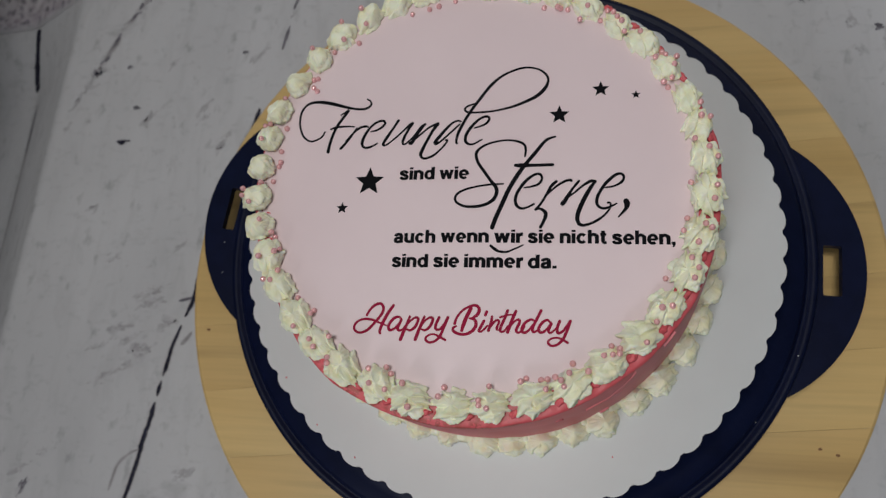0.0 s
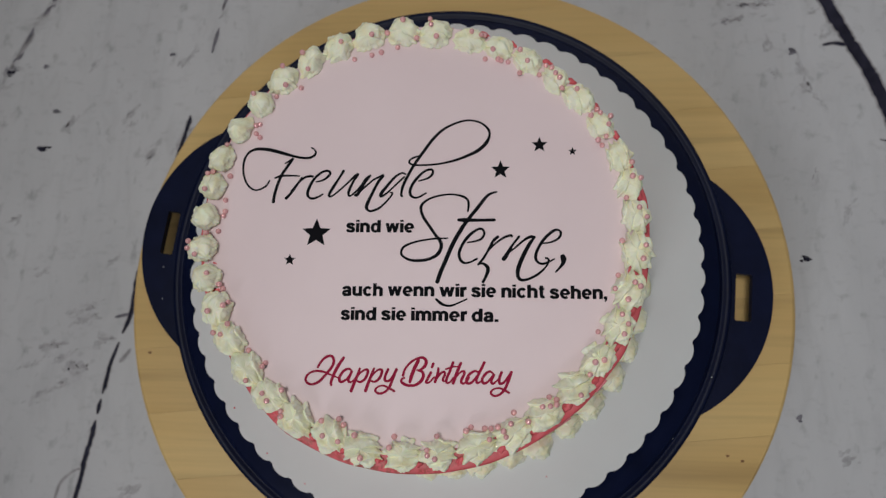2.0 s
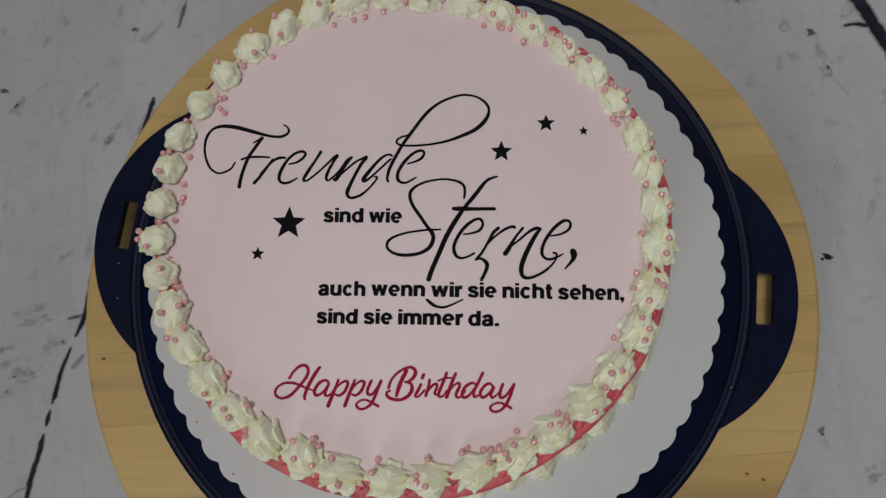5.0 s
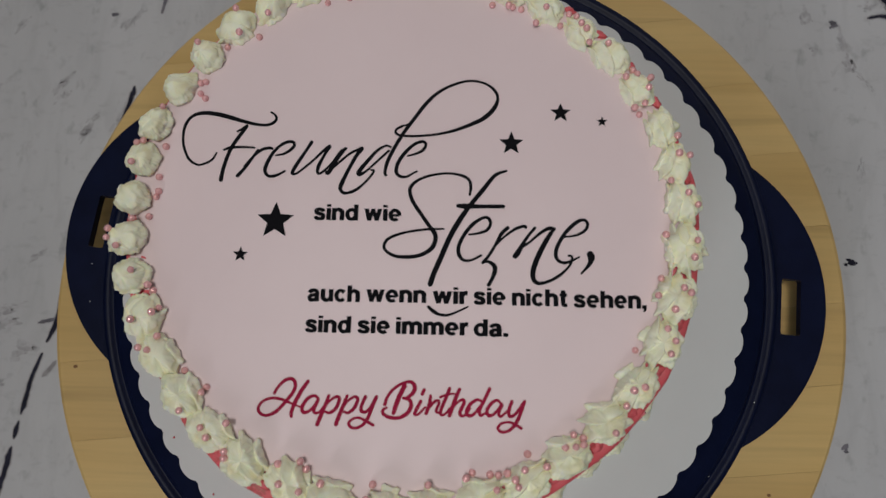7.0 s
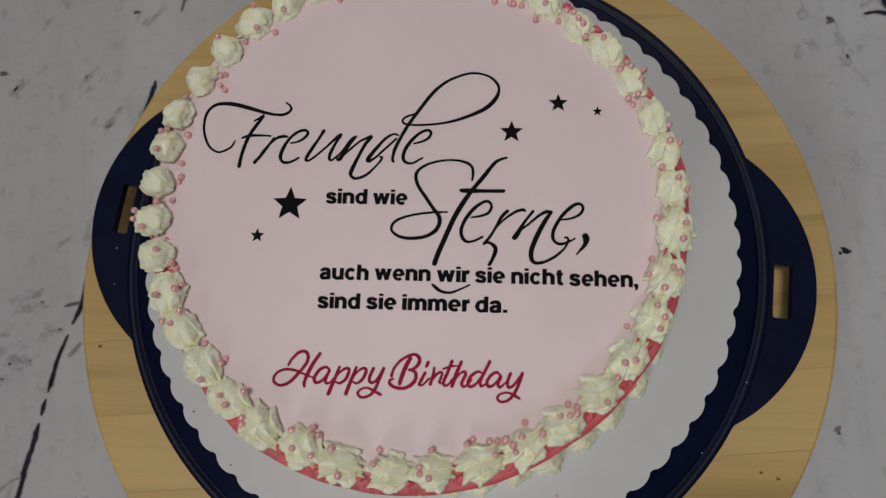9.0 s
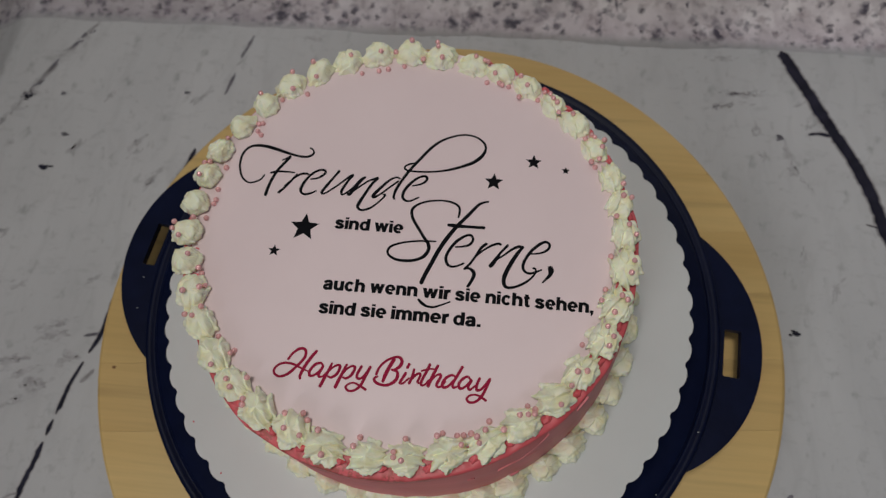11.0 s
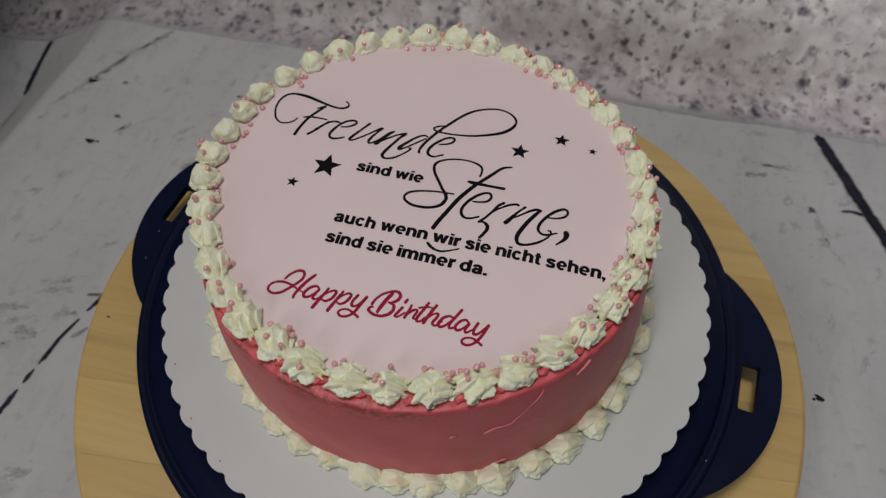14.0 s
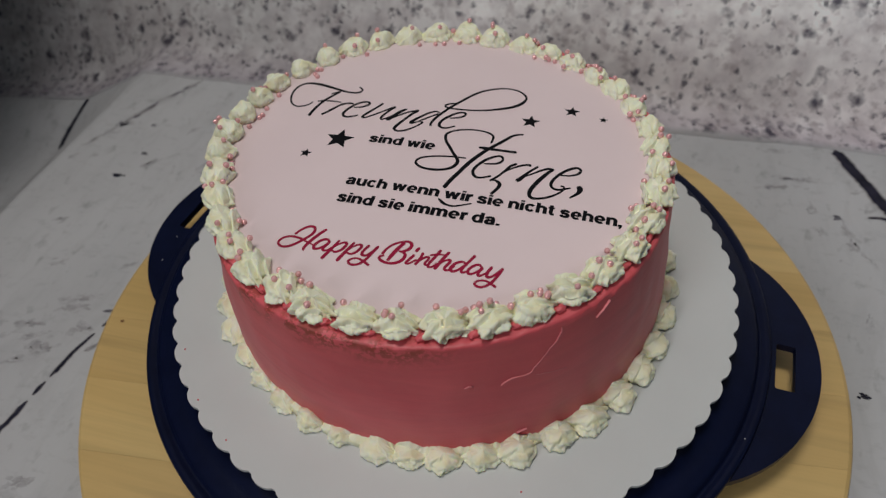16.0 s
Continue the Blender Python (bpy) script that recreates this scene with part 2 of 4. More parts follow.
def part(name, bm, material, parent, label="", smooth=False, at=None):
    me = bm if isinstance(bm, bpy.types.Mesh) else mesh_of(name, bm, material, smooth)
    ob = new(name, me)
    ob.parent = parent
    if at is not None:
        ob.matrix_basis = at
    return tagged(ob, label)


def thing(name, label, category, kind="", group=""):
    return tagged(new(name), label, category, group, kind)


def box(x0, x1, y0, y1, z0, z1, bevel=0.0):
    bm = bmesh.new()
    bmesh.ops.create_cube(bm, size=1, matrix=Matrix.LocRotScale(((x0 + x1) / 2, (y0 + y1) / 2, (z0 + z1) / 2), None, (x1 - x0, y1 - y0, z1 - z0)))
    if bevel:
        bmesh.ops.bevel(bm, geom=list(bm.edges), offset=bevel, segments=2, affect="EDGES", profile=0.5)
    return bm


def spun(profile, steps=96, cx=0.0, cy=0.0, radius=None):
    """A solid of revolution; radius(angle, r, z) may bend each ring."""
    bm = bmesh.new()
    rings = []
    for r, z in profile:
        if r == 0:
            rings.append([bm.verts.new((cx, cy, z))])
            continue
        ring = []
        for k in range(steps):
            a = 2 * math.pi * k / steps
            q = radius(a, r, z) if radius else r
            ring.append(bm.verts.new((cx + q * math.cos(a), cy + q * math.sin(a), z)))
        rings.append(ring)
    for a, b in zip(rings, rings[1:]):
        for k in range(steps):
            j = (k + 1) % steps
            if len(a) == 1:
                bm.faces.new((a[0], b[j], b[k]))
            elif len(b) == 1:
                bm.faces.new((a[k], a[j], b[0]))
            else:
                bm.faces.new((a[k], a[j], b[j], b[k]))
    return bm


def plate(loops, z0, z1, bevel=0.0):
    """A flat plate with the first loop as its outline and the others as holes."""
    bm = bmesh.new()
    edges = []
    for loop in loops:
        vs = [bm.verts.new((x, y, z0)) for x, y in loop]
        edges += [bm.edges.new((vs[k], vs[(k + 1) % len(vs)])) for k in range(len(vs))]
    faces = bmesh.ops.triangle_fill(bm, edges=edges, use_beauty=True)["geom"]
    faces = [g for g in faces if isinstance(g, bmesh.types.BMFace)]
    made = bmesh.ops.extrude_face_region(bm, geom=faces)["geom"]
    bmesh.ops.translate(bm, vec=(0, 0, z1 - z0), verts=[g for g in made if isinstance(g, bmesh.types.BMVert)])
    return bm


def rectangle(cx, cy, hx, hy, corner, turn):
    pts = []
    for sx, sy, a0 in ((1, 1, 0), (-1, 1, 90), (-1, -1, 180), (1, -1, 270)):
        for k in range(4):
            a = radians(a0 + 30 * k)
            x, y = sx * (hx - corner) + corner * math.cos(a), sy * (hy - corner) + corner * math.sin(a)
            c, s = math.cos(turn), math.sin(turn)
            pts.append((cx + c * x - s * y, cy + s * x + c * y))
    return pts


def smooth_line(points, per=8):
    """Points of any length, passed through by a soft curve."""
    p = [np.array(q, float) for q in points]
    p = [2 * p[0] - p[1]] + p + [2 * p[-1] - p[-2]]
    out = []
    for a, b, c, d in zip(p, p[1:], p[2:], p[3:]):
        for k in range(per):
            u = k / per
            out.append(0.5 * (2 * b + (c - a) * u + (2 * a - 5 * b + 4 * c - d) * u * u + (3 * b - a - 3 * c + d) * u ** 3))
    return out + [p[-2]]


def ribbon(bm, line, z0, z1):
    """A flat stroke along line, whose points are x, y and width, with round ends."""
    pts = [Vector(q[:2]) for q in line]
    wide = [q[2] / 2 for q in line]
    left, right = [], []
    for k, p in enumerate(pts):
        d = (pts[min(k + 1, len(pts) - 1)] - pts[max(k - 1, 0)]).normalized()
        n = Vector((-d.y, d.x))
        if k == 0:
            for a in (0.95, 0.75, 0.35):
                left.append(p - d * wide[k] * a + n * wide[k] * (1 - a * a) ** 0.5)
                right.append(p - d * wide[k] * a - n * wide[k] * (1 - a * a) ** 0.5)
        left.append(p + n * wide[k])
        right.append(p - n * wide[k])
        if k == len(pts) - 1:
            for a in (0.35, 0.75, 0.95):
                left.append(p + d * wide[k] * a + n * wide[k] * (1 - a * a) ** 0.5)
                right.append(p + d * wide[k] * a - n * wide[k] * (1 - a * a) ** 0.5)
    rise = 0.00008 / len(left)
    top = [(bm.verts.new((*a, z1 + k * rise)), bm.verts.new((*b, z1 + k * rise))) for k, (a, b) in enumerate(zip(left, right))]
    low = [(bm.verts.new((*a, z0)), bm.verts.new((*b, z0))) for a, b in zip(left, right)]
    for k in range(len(top) - 1):
        bm.faces.new((top[k][0], top[k][1], top[k + 1][1], top[k + 1][0]))
        bm.faces.new((low[k][0], top[k][0], top[k + 1][0], low[k + 1][0]))
        bm.faces.new((low[k][1], low[k + 1][1], top[k + 1][1], top[k][1]))


# ---- the room round the table: plain and out of sight, with two added light blockers ----
def room():
    x0, x1, y0, y1, z0, z1 = -1.3, 1.7, -1.9, 0.75, -0.9, 2.4
    walls = (("wall_north", (x0, x1, y1, y1 + 0.1, z0, z1)), 
             ("wall_west", (x0 - 0.1, x0, y0, y1, z0, z1)), ("wall_east", (x1, x1 + 0.1, y0, y1, z0, z1)))
    for name, b in walls:
        # unseen walls; the dark blue-grey is chosen to cut fill and cool the bounce
        paint = WALLPAINT if name == "wall_north" else BLUEPAINT
        tagged(new(name, mesh_of(name, box(*b), paint)), "plain matt painted kitchen wall", "wall", "", "structure")
    # the window opening is assumed, cut to suit the soft light behind
    south = bmesh.new()
    for b in ((x0, -1.20, z0, z1), (-0.50, x1, z0, z1), (-1.20, -0.50, z0, 0.7), (-1.20, -0.50, 1.7, z1)):
        me = bpy.data.meshes.new("piece")
        box(b[0], b[1], y0 - 0.1, y0, b[2], b[3]).to_mesh(me)
        south.from_mesh(me)
        bpy.data.meshes.remove(me)
    tagged(new("wall_south", mesh_of("wall_south", south, BLUEPAINT)), "plain matt painted kitchen wall with a window opening", "wall", "", "structure")
    # two unseen boxes added to keep light off the sheets' left end
    tagged(new("wall_pier", mesh_of("wall_pier", box(x0, -0.62, -1.0, -0.64, z0, z1), BLUEPAINT)), "plain blue-grey blocker added beside the worktop to shade its end", "wall", "", "structure")
    tagged(new("wall_soffit", mesh_of("wall_soffit", box(x0, -0.385, -0.64, y1, 0.5, z1), BLUEPAINT)), "plain blue-grey blocker added over the worktop's end to shade it", "wall", "", "structure")
    tagged(new("ceiling", mesh_of("ceiling", box(x0, x1, y0, y1, z1, z1 + 0.1), WALLPAINT)), "plain off-white painted ceiling", "ceiling", "", "structure")
    tagged(new("floor", mesh_of("floor", box(x0, x1, y0, y1, z0 - 0.1, z0), FLOORING)), "grey tiled kitchen floor", "floor", "", "structure")
    w = thing("worktop", "grey laminate kitchen worktop under the photo mat", "worktop")
    part("top", box(-0.362, 1.1, -0.60, 0.72, -0.0405, -0.0015, 0.002), LAMINATE, w)
    part("cabinet_body", box(-0.345, 1.08, -0.56, 0.72, -0.9, -0.0405), WALLPAINT, w)


room()


# ---- the photo mat with its printed planks ----
def fold_edge(y):
    return -0.3665 - 0.035 * (0.235 - y)


def drape(x, y):
    """Where a point of the flat sheet comes to lie: past the worktop's edge the sheet slopes down, then lies flatter on what stands below."""
    u = fold_edge(y) - x
    if u <= 0:
        return x, 0.0
    down = min(max((0.235 - y) / 0.055, 0), 1)
    slope, bend, steep_length = radians(26 + 12 * down), 0.016, 0.090 + 0.016 * down
    if u < bend * slope:
        return fold_edge(y) - bend * math.sin(u / bend), -bend * (1 - math.cos(u / bend))
    rest = u - bend * slope
    x, z = fold_edge(y) - bend * math.sin(slope), -bend * (1 - math.cos(slope))
    steep = min(rest, steep_length)
    x, z = x - steep * math.cos(slope), z - steep * math.sin(slope)
    flat = rest - steep
    return x - flat * math.cos(radians(7)), z - flat * math.sin(radians(7))


def draped(bm):
    for v in bm.verts:
        x, dz = drape(v.co.x, v.co.y)
        v.co = (x, v.co.y, v.co.z + dz)


def mat_sheet():
    bm = bmesh.new()
    xs = [-0.80, -0.70, -0.60, -0.55, -0.52, -0.50, -0.49, -0.4825, -0.475, -0.4675, -0.46, -0.455, -0.445, -0.43, -0.415] + [-0.40 + 0.0025 * k for k in range(18)] + [-0.33, -0.2, 0.0, 0.3, 0.6, 0.85]
    ys = [-0.58 + 0.92 * k / 60 for k in range(61)]
    grid = [[(bm.verts.new((x, y, 0.0)), bm.verts.new((x, y, -0.0014))) for y in ys] for x in xs]
    for a, b in zip(grid, grid[1:]):
        for j in range(len(ys) - 1):
            bm.faces.new((a[j][0], b[j][0], b[j + 1][0], a[j + 1][0]))
            bm.faces.new((a[j][1], a[j + 1][1], b[j + 1][1], b[j][1]))
        bm.faces.new((a[0][0], a[0][1], b[0][1], b[0][0]))
        bm.faces.new((a[-1][0], b[-1][0], b[-1][1], a[-1][1]))
    for row in (grid[0], grid[-1]):
        for p, q in zip(row, row[1:]):
            bm.faces.new((p[0], q[0], q[1], p[1]))
    draped(bm)
    return bm


def printed_gap(parent, points, width, seed, breaks=(), material=None, rough=0.5, soft_edge=True):
    """A printed crack between planks with ragged edges; breaks: stretches, as shares of its length, that are missing."""
    material = material or GAP
    rng = random.Random(seed)
    line = smooth_line(points, 14)
    fine = []
    for a, b in zip(line, line[1:]):
        n = max(1, int(np.linalg.norm(b - a) / 0.0011))
        fine += [a + (b - a) * k / n for k in range(n)]
    runs, run = [], []
    for k, (x, y) in enumerate(fine):
        u = k / len(fine)
        w = width * (0.72 + rough * noise.noise((x * 45, y * 45, seed)) + 0.7 * rough * noise.noise((x * 260, y * 260, seed + 3)) + 0.12 * rng.random())
        side = 0.0008 * noise.noise((y * 60, seed, 0)) + 0.12 * width * noise.noise((y * 300, seed, 4))
        if any(a < u < b for a, b in breaks) or w < 0.14 * width:
            if len(run) > 2:
                runs.append(run)
            run = []
            continue
        run.append((x + side, y, max(w, 0.0004)))
    if len(run) > 2:
        runs.append(run)
    for r in runs:
        bm = bmesh.new()
        for k in range(min(4, len(r) // 2)):
            share = 0.35 + 0.16 * k
            r[k] = (*r[k][:2], r[k][2] * share)
            r[-1 - k] = (*r[-1 - k][:2], r[-1 - k][2] * share)
        ribbon(bm, r, 0.0, 0.00016)
        draped(bm)
        if soft_edge:
            soft = bmesh.new()
            ribbon(soft, [(x, y, 1.25 * w + 0.0008) for x, y, w in r], 0.0, 0.00005)
            draped(soft)
            part("printed_gap_edge", soft, FAINT if material is GAP else HAZE, parent)
        part("printed_gap", bm, material, parent, "dark printed gap between planks" if material is GAP else "faint printed plank line")


def fleck(bm, rng, x, y, rx, ry, turn, z):
    ring = []
    for k in range(11):
        a = 2 * math.pi * k / 11
        q = 0.6 + 0.6 * rng.random()
        u, v = rx * q * math.cos(a), ry * q * math.sin(a)
        ring.append(bm.verts.new((x + u * math.cos(turn) - v * math.sin(turn), y + u * math.sin(turn) + v * math.cos(turn), z)))
    bm.faces.new(ring)


def printed_smudge(parent, x, y, length, width, turn, count, seed, material, name="printed_smudge"):
    """A worn patch in the print: many ragged flecks, densest in the middle, drawn out along turn."""
    rng = random.Random(seed)
    bm = bmesh.new()
    a = radians(turn)
    for k in range(count):
        u, v = rng.gauss(0, 0.36) * length, rng.gauss(0, 0.36) * width
        q = 0.35 + 0.65 * rng.random() ** 2
        fleck(bm, rng, x + u * math.cos(a) - v * math.sin(a), y + u * math.sin(a) + v * math.cos(a),
              q * min(length, 3.2 * width) * 0.34, q * width * 0.28, a + rng.gauss(0, 0.25), 0.00010 + 0.00002 * (k % 5))
    draped(bm)
    tagged(part(name, bm, material, parent), kind="stuff")
    bm = bmesh.new()
    for k in range(count):
        u, v = rng.gauss(0, 0.42) * length, rng.gauss(0, 0.45) * width
        q = 0.6 + 0.6 * rng.random()
        fleck(bm, rng, x + u * math.cos(a) - v * math.sin(a), y + u * math.sin(a) + v * math.cos(a),
              q * min(length, 3.2 * width) * 0.34, q * width * 0.32, a + rng.gauss(0, 0.25), 0.00003 + 0.000008 * (k % 6))
    draped(bm)
    tagged(part("printed_haze", bm, HAZE, parent), kind="stuff")


def printed_knot(parent, x, y, rx, ry, turn, seed, material):
    rng = random.Random(seed)
    bm = bmesh.new()
    a = radians(turn)
    fleck(bm, rng, x, y, 0.8 * rx, 0.85 * ry, a, 0.00022)
    for k in range(7):
        u, v = rng.gauss(0, 0.45) * rx, rng.gauss(0, 0.4) * ry
        fleck(bm, rng, x + u * math.cos(a) - v * math.sin(a), y + u * math.sin(a) + v * math.cos(a), 0.5 * rx, 0.4 * ry, a, 0.0001 + 0.00001 * k)
    part("printed_knot", bm, material, parent)


def photo_mat():
    mat = thing("photo_mat", "matt vinyl photo mat printed with white-washed planks", "photo mat")
    part("sheet", mat_sheet(), PLANKS, mat, smooth=True)
    # the row of dabs along the worktop's edge
    edge_row = [(-0.3000, 0.2480), (-0.3137, 0.2233), (-0.3216, 0.2106), (-0.3278, 0.2032), (-0.3319, 0.1905), (-0.3406, 0.1734), (-0.3453, 0.1628), (-0.352, 0.149), (-0.361, 0.131)]
    printed_gap(mat, edge_row, 0.0034, 4, ((0.0, 0.04), (0.13, 0.17), (0.30, 0.42), (0.62, 0.64), (0.74, 1.0)), FAINT, 0.9)
    printed_gap(mat, edge_row, 0.0034, 9, ((0.0, 0.17), (0.25, 0.42), (0.54, 1.0)), DIM, 0.8)
    for k, (x, y, length, width, turn, count) in enumerate((
            (-0.3137, 0.2233, 0.009, 0.004, 62, 14), (-0.3245, 0.207, 0.012, 0.003, 55, 14), (-0.3405, 0.173, 0.012, 0.0034, 62, 16),
            (-0.352, 0.149, 0.012, 0.003, 60, 14), (-0.359, 0.135, 0.010, 0.003, 55, 12), (-0.347, 0.150, 0.006, 0.002, 20, 8),
            (-0.362, 0.115, 0.006, 0.003, 55, 8), (-0.337, 0.1655, 0.010, 0.0022, 15, 10))):
        printed_smudge(mat, x, y, length, width, turn, count, 400 + k, DIM if k in (0, 2) else SMUDGE)
    printed_smudge(mat, -0.3440, 0.1620, 0.0070, 0.0038, 35, 18, 420, GAP)
    # the plank joint that runs under the board
    joint = [(-0.168, 0.247), (-0.1764, 0.2164), (-0.178, 0.207), (-0.1806, 0.191), (-0.1837, 0.177), (-0.2, 0.1077), (-0.2125, 0.05), (-0.2262, 0.0015), (-0.2282, -0.023), (-0.235, -0.0432), (-0.2412, -0.0671), (-0.2466, -0.0983), (-0.2519, -0.129), (-0.255, -0.1471), (-0.27, -0.21), (-0.29, -0.3)]
    printed_gap(mat, joint, 0.0030, 7, ((0.0, 0.025), (0.07, 0.105), (0.155, 1.0)), DIM)
    printed_gap(mat, joint, 0.0036, 8, ((0.0, 0.25), (0.526, 0.536), (0.586, 0.594), (0.614, 0.622)), None, 0.3)
    printed_gap(mat, [(-0.2285, -0.0235), (-0.2345, -0.0250), (-0.2407, -0.0265)], 0.0026, 21, (), DIM)
    printed_gap(mat, [(-0.2262, -0.049), (-0.2295, -0.0535), (-0.2336, -0.0583)], 0.0022, 23, (), FAINT)
    printed_gap(mat, [(-0.2535, -0.1315), (-0.259, -0.1335), (-0.2671, -0.1405), (-0.2696, -0.1481), (-0.272, -0.16)], 0.0020, 22, (), FAINT, 0.2)
    # the broad joint on the far side of the board
    printed_gap(mat, [(0.2495, 0.2465), (0.2530, 0.2390), (0.2615, 0.2210), (0.2693, 0.2039), (0.2777, 0.186), (0.2833, 0.1742), (0.2915, 0.1576), (0.2988, 0.1404), (0.3046, 0.1215), (0.3095, 0.100), (0.3225, 0.06), (0.347, -0.02), (0.387, -0.16)], 0.0100, 13, (), None, 0.22)
    printed_gap(mat, [(0.2640, 0.1738), (0.272, 0.175), (0.281, 0.173)], 0.0030, 31, (), None)
    printed_gap(mat, [(0.297, 0.1035), (0.303, 0.102), (0.310, 0.100)], 0.0028, 32, (), None)
    # the joint on the hanging stretch, at the foot of the slope
    hanging = [(-0.4590, 0.2330), (-0.4600, 0.2305), (-0.4665, 0.215), (-0.4740, 0.1985), (-0.4815, 0.1805), (-0.4805, 0.165), (-0.4795, 0.12), (-0.4810, 0.075), (-0.4830, 0.02), (-0.487, -0.05), (-0.495, -0.14)]
    printed_gap(mat, hanging, 0.0125, 36, ((0.2, 1.0),), None, 0.12, False)
    printed_gap(mat, hanging, 0.0085, 37, ((0.0, 0.215), (0.34, 1.0)), DIM, 0.5, False)
    printed_gap(mat, hanging, 0.0056, 38, ((0.0, 0.32), (0.7, 1.0)), FAINT)
    for k, (x, y, rx, ry, turn) in enumerate((
            (-0.3110, 0.1003, 0.0052, 0.0027, 10), (-0.3023, 0.1300, 0.0036, 0.0019, 0), (-0.3150, 0.1668, 0.0027, 0.0020, 0),
            (-0.2145, 0.1747, 0.0024, 0.0019, 20), (0.2420, 0.0195, 0.0033, 0.0024, -10), (0.2310, -0.085, 0.0030, 0.0024, 0), (0.2426, 0.1697, 0.0028, 0.0028, 30))):
        printed_knot(mat, x, y, rx, ry, turn, 40 + k, GAP if k in (0, 4) else DIM)
    # worn patches: place, length, width, turn, flecks
    for k, (x, y, length, width, turn, count) in enumerate((
            (-0.2906, 0.1192, 0.010, 0.0042, 55, 14), (-0.2441, 0.1263, 0.010, 0.0030, 52, 16), (-0.2425, 0.119, 0.006, 0.003, 45, 8), (-0.2241, 0.0971, 0.012, 0.0034, 60, 18), (-0.2023, 0.1707, 0.011, 0.003, 48, 12),
            (-0.2000, 0.1077, 0.012, 0.004, 60, 20), (-0.178, 0.2065, 0.010, 0.002, 70, 8), (-0.345, 0.118, 0.008, 0.003, 50, 8), (-0.275, 0.168, 0.008, 0.003, 50, 8),
            (-0.2617, -0.0280, 0.013, 0.0036, 14, 18), (-0.2670, -0.0225, 0.016, 0.003, 16, 14), (-0.2860, -0.0472, 0.014, 0.0034, 10, 18), (-0.2650, -0.0620, 0.010, 0.0065, 25, 20),
            (-0.2779, -0.0554, 0.012, 0.003, 25, 12), (-0.2456, -0.0415, 0.009, 0.006, 15, 14), (-0.2585, -0.0169, 0.012, 0.0024, 15, 10), (-0.298, -0.060, 0.014, 0.003, 20, 10), (-0.2745, -0.075, 0.014, 0.003, 20, 10), (-0.2905, -0.083, 0.013, 0.004, 30, 10),
            (-0.2162, -0.1445, 0.008, 0.0048, 30, 14), (-0.3286, -0.137, 0.006, 0.003, 40, 10), (-0.346, -0.150, 0.014, 0.003, 30, 14), (-0.3236, 0.0463, 0.008, 0.0034, 35, 8), (-0.2981, 0.0059, 0.007, 0.003, 30, 8), (-0.2464, 0.0140, 0.009, 0.003, 45, 10),
            (0.2256, 0.1745, 0.006, 0.0042, 80, 10), (0.2477, 0.1545, 0.011, 0.003, -75, 12), (0.2500, 0.1437, 0.006, 0.004, -60, 10), (0.2559, 0.1351, 0.012, 0.0018, -50, 9), (0.2643, 0.1808, 0.005, 0.0034, 10, 9), (0.2292, 0.1537, 0.004, 0.004, 30, 8),
            (0.2409, 0.1262, 0.0022, 0.0014, 0, 4), (0.2591, 0.1998, 0.005, 0.003, 20, 8), (0.2520, 0.075, 0.008, 0.0028, 80, 9), (0.2590, -0.111, 0.007, 0.005, 30, 9), (0.2050, 0.2380, 0.012, 0.0030, 5, 12), (-0.12, 0.234, 0.016, 0.003, 10, 12), (0.272, 0.050, 0.012, 0.003, 70, 8), (-0.3401, -0.1607, 0.009, 0.0036, 60, 14))):
        printed_smudge(mat, x, y, length, width, turn, count, 80 + k, DIM if k == 38 else SMUDGE)
    # two dark scratches beside the broad joint
    for k, (x, y, length, width, turn, count) in enumerate(((0.2170, 0.2056, 0.020, 0.0024, 0, 26), (0.2100, 0.2052, 0.006, 0.0030, 0, 10), (0.2035, 0.1943, 0.015, 0.0026, 12, 22), (0.1968, 0.1929, 0.004, 0.003, 10, 10), (0.226, 0.2085, 0.014, 0.0016, 8, 10))):
        printed_smudge(mat, x, y, length, width, turn, count, 180 + k, FAINT if k in (0, 2) else DIM if k != 4 else SMUDGE, "printed_scratch")


photo_mat()


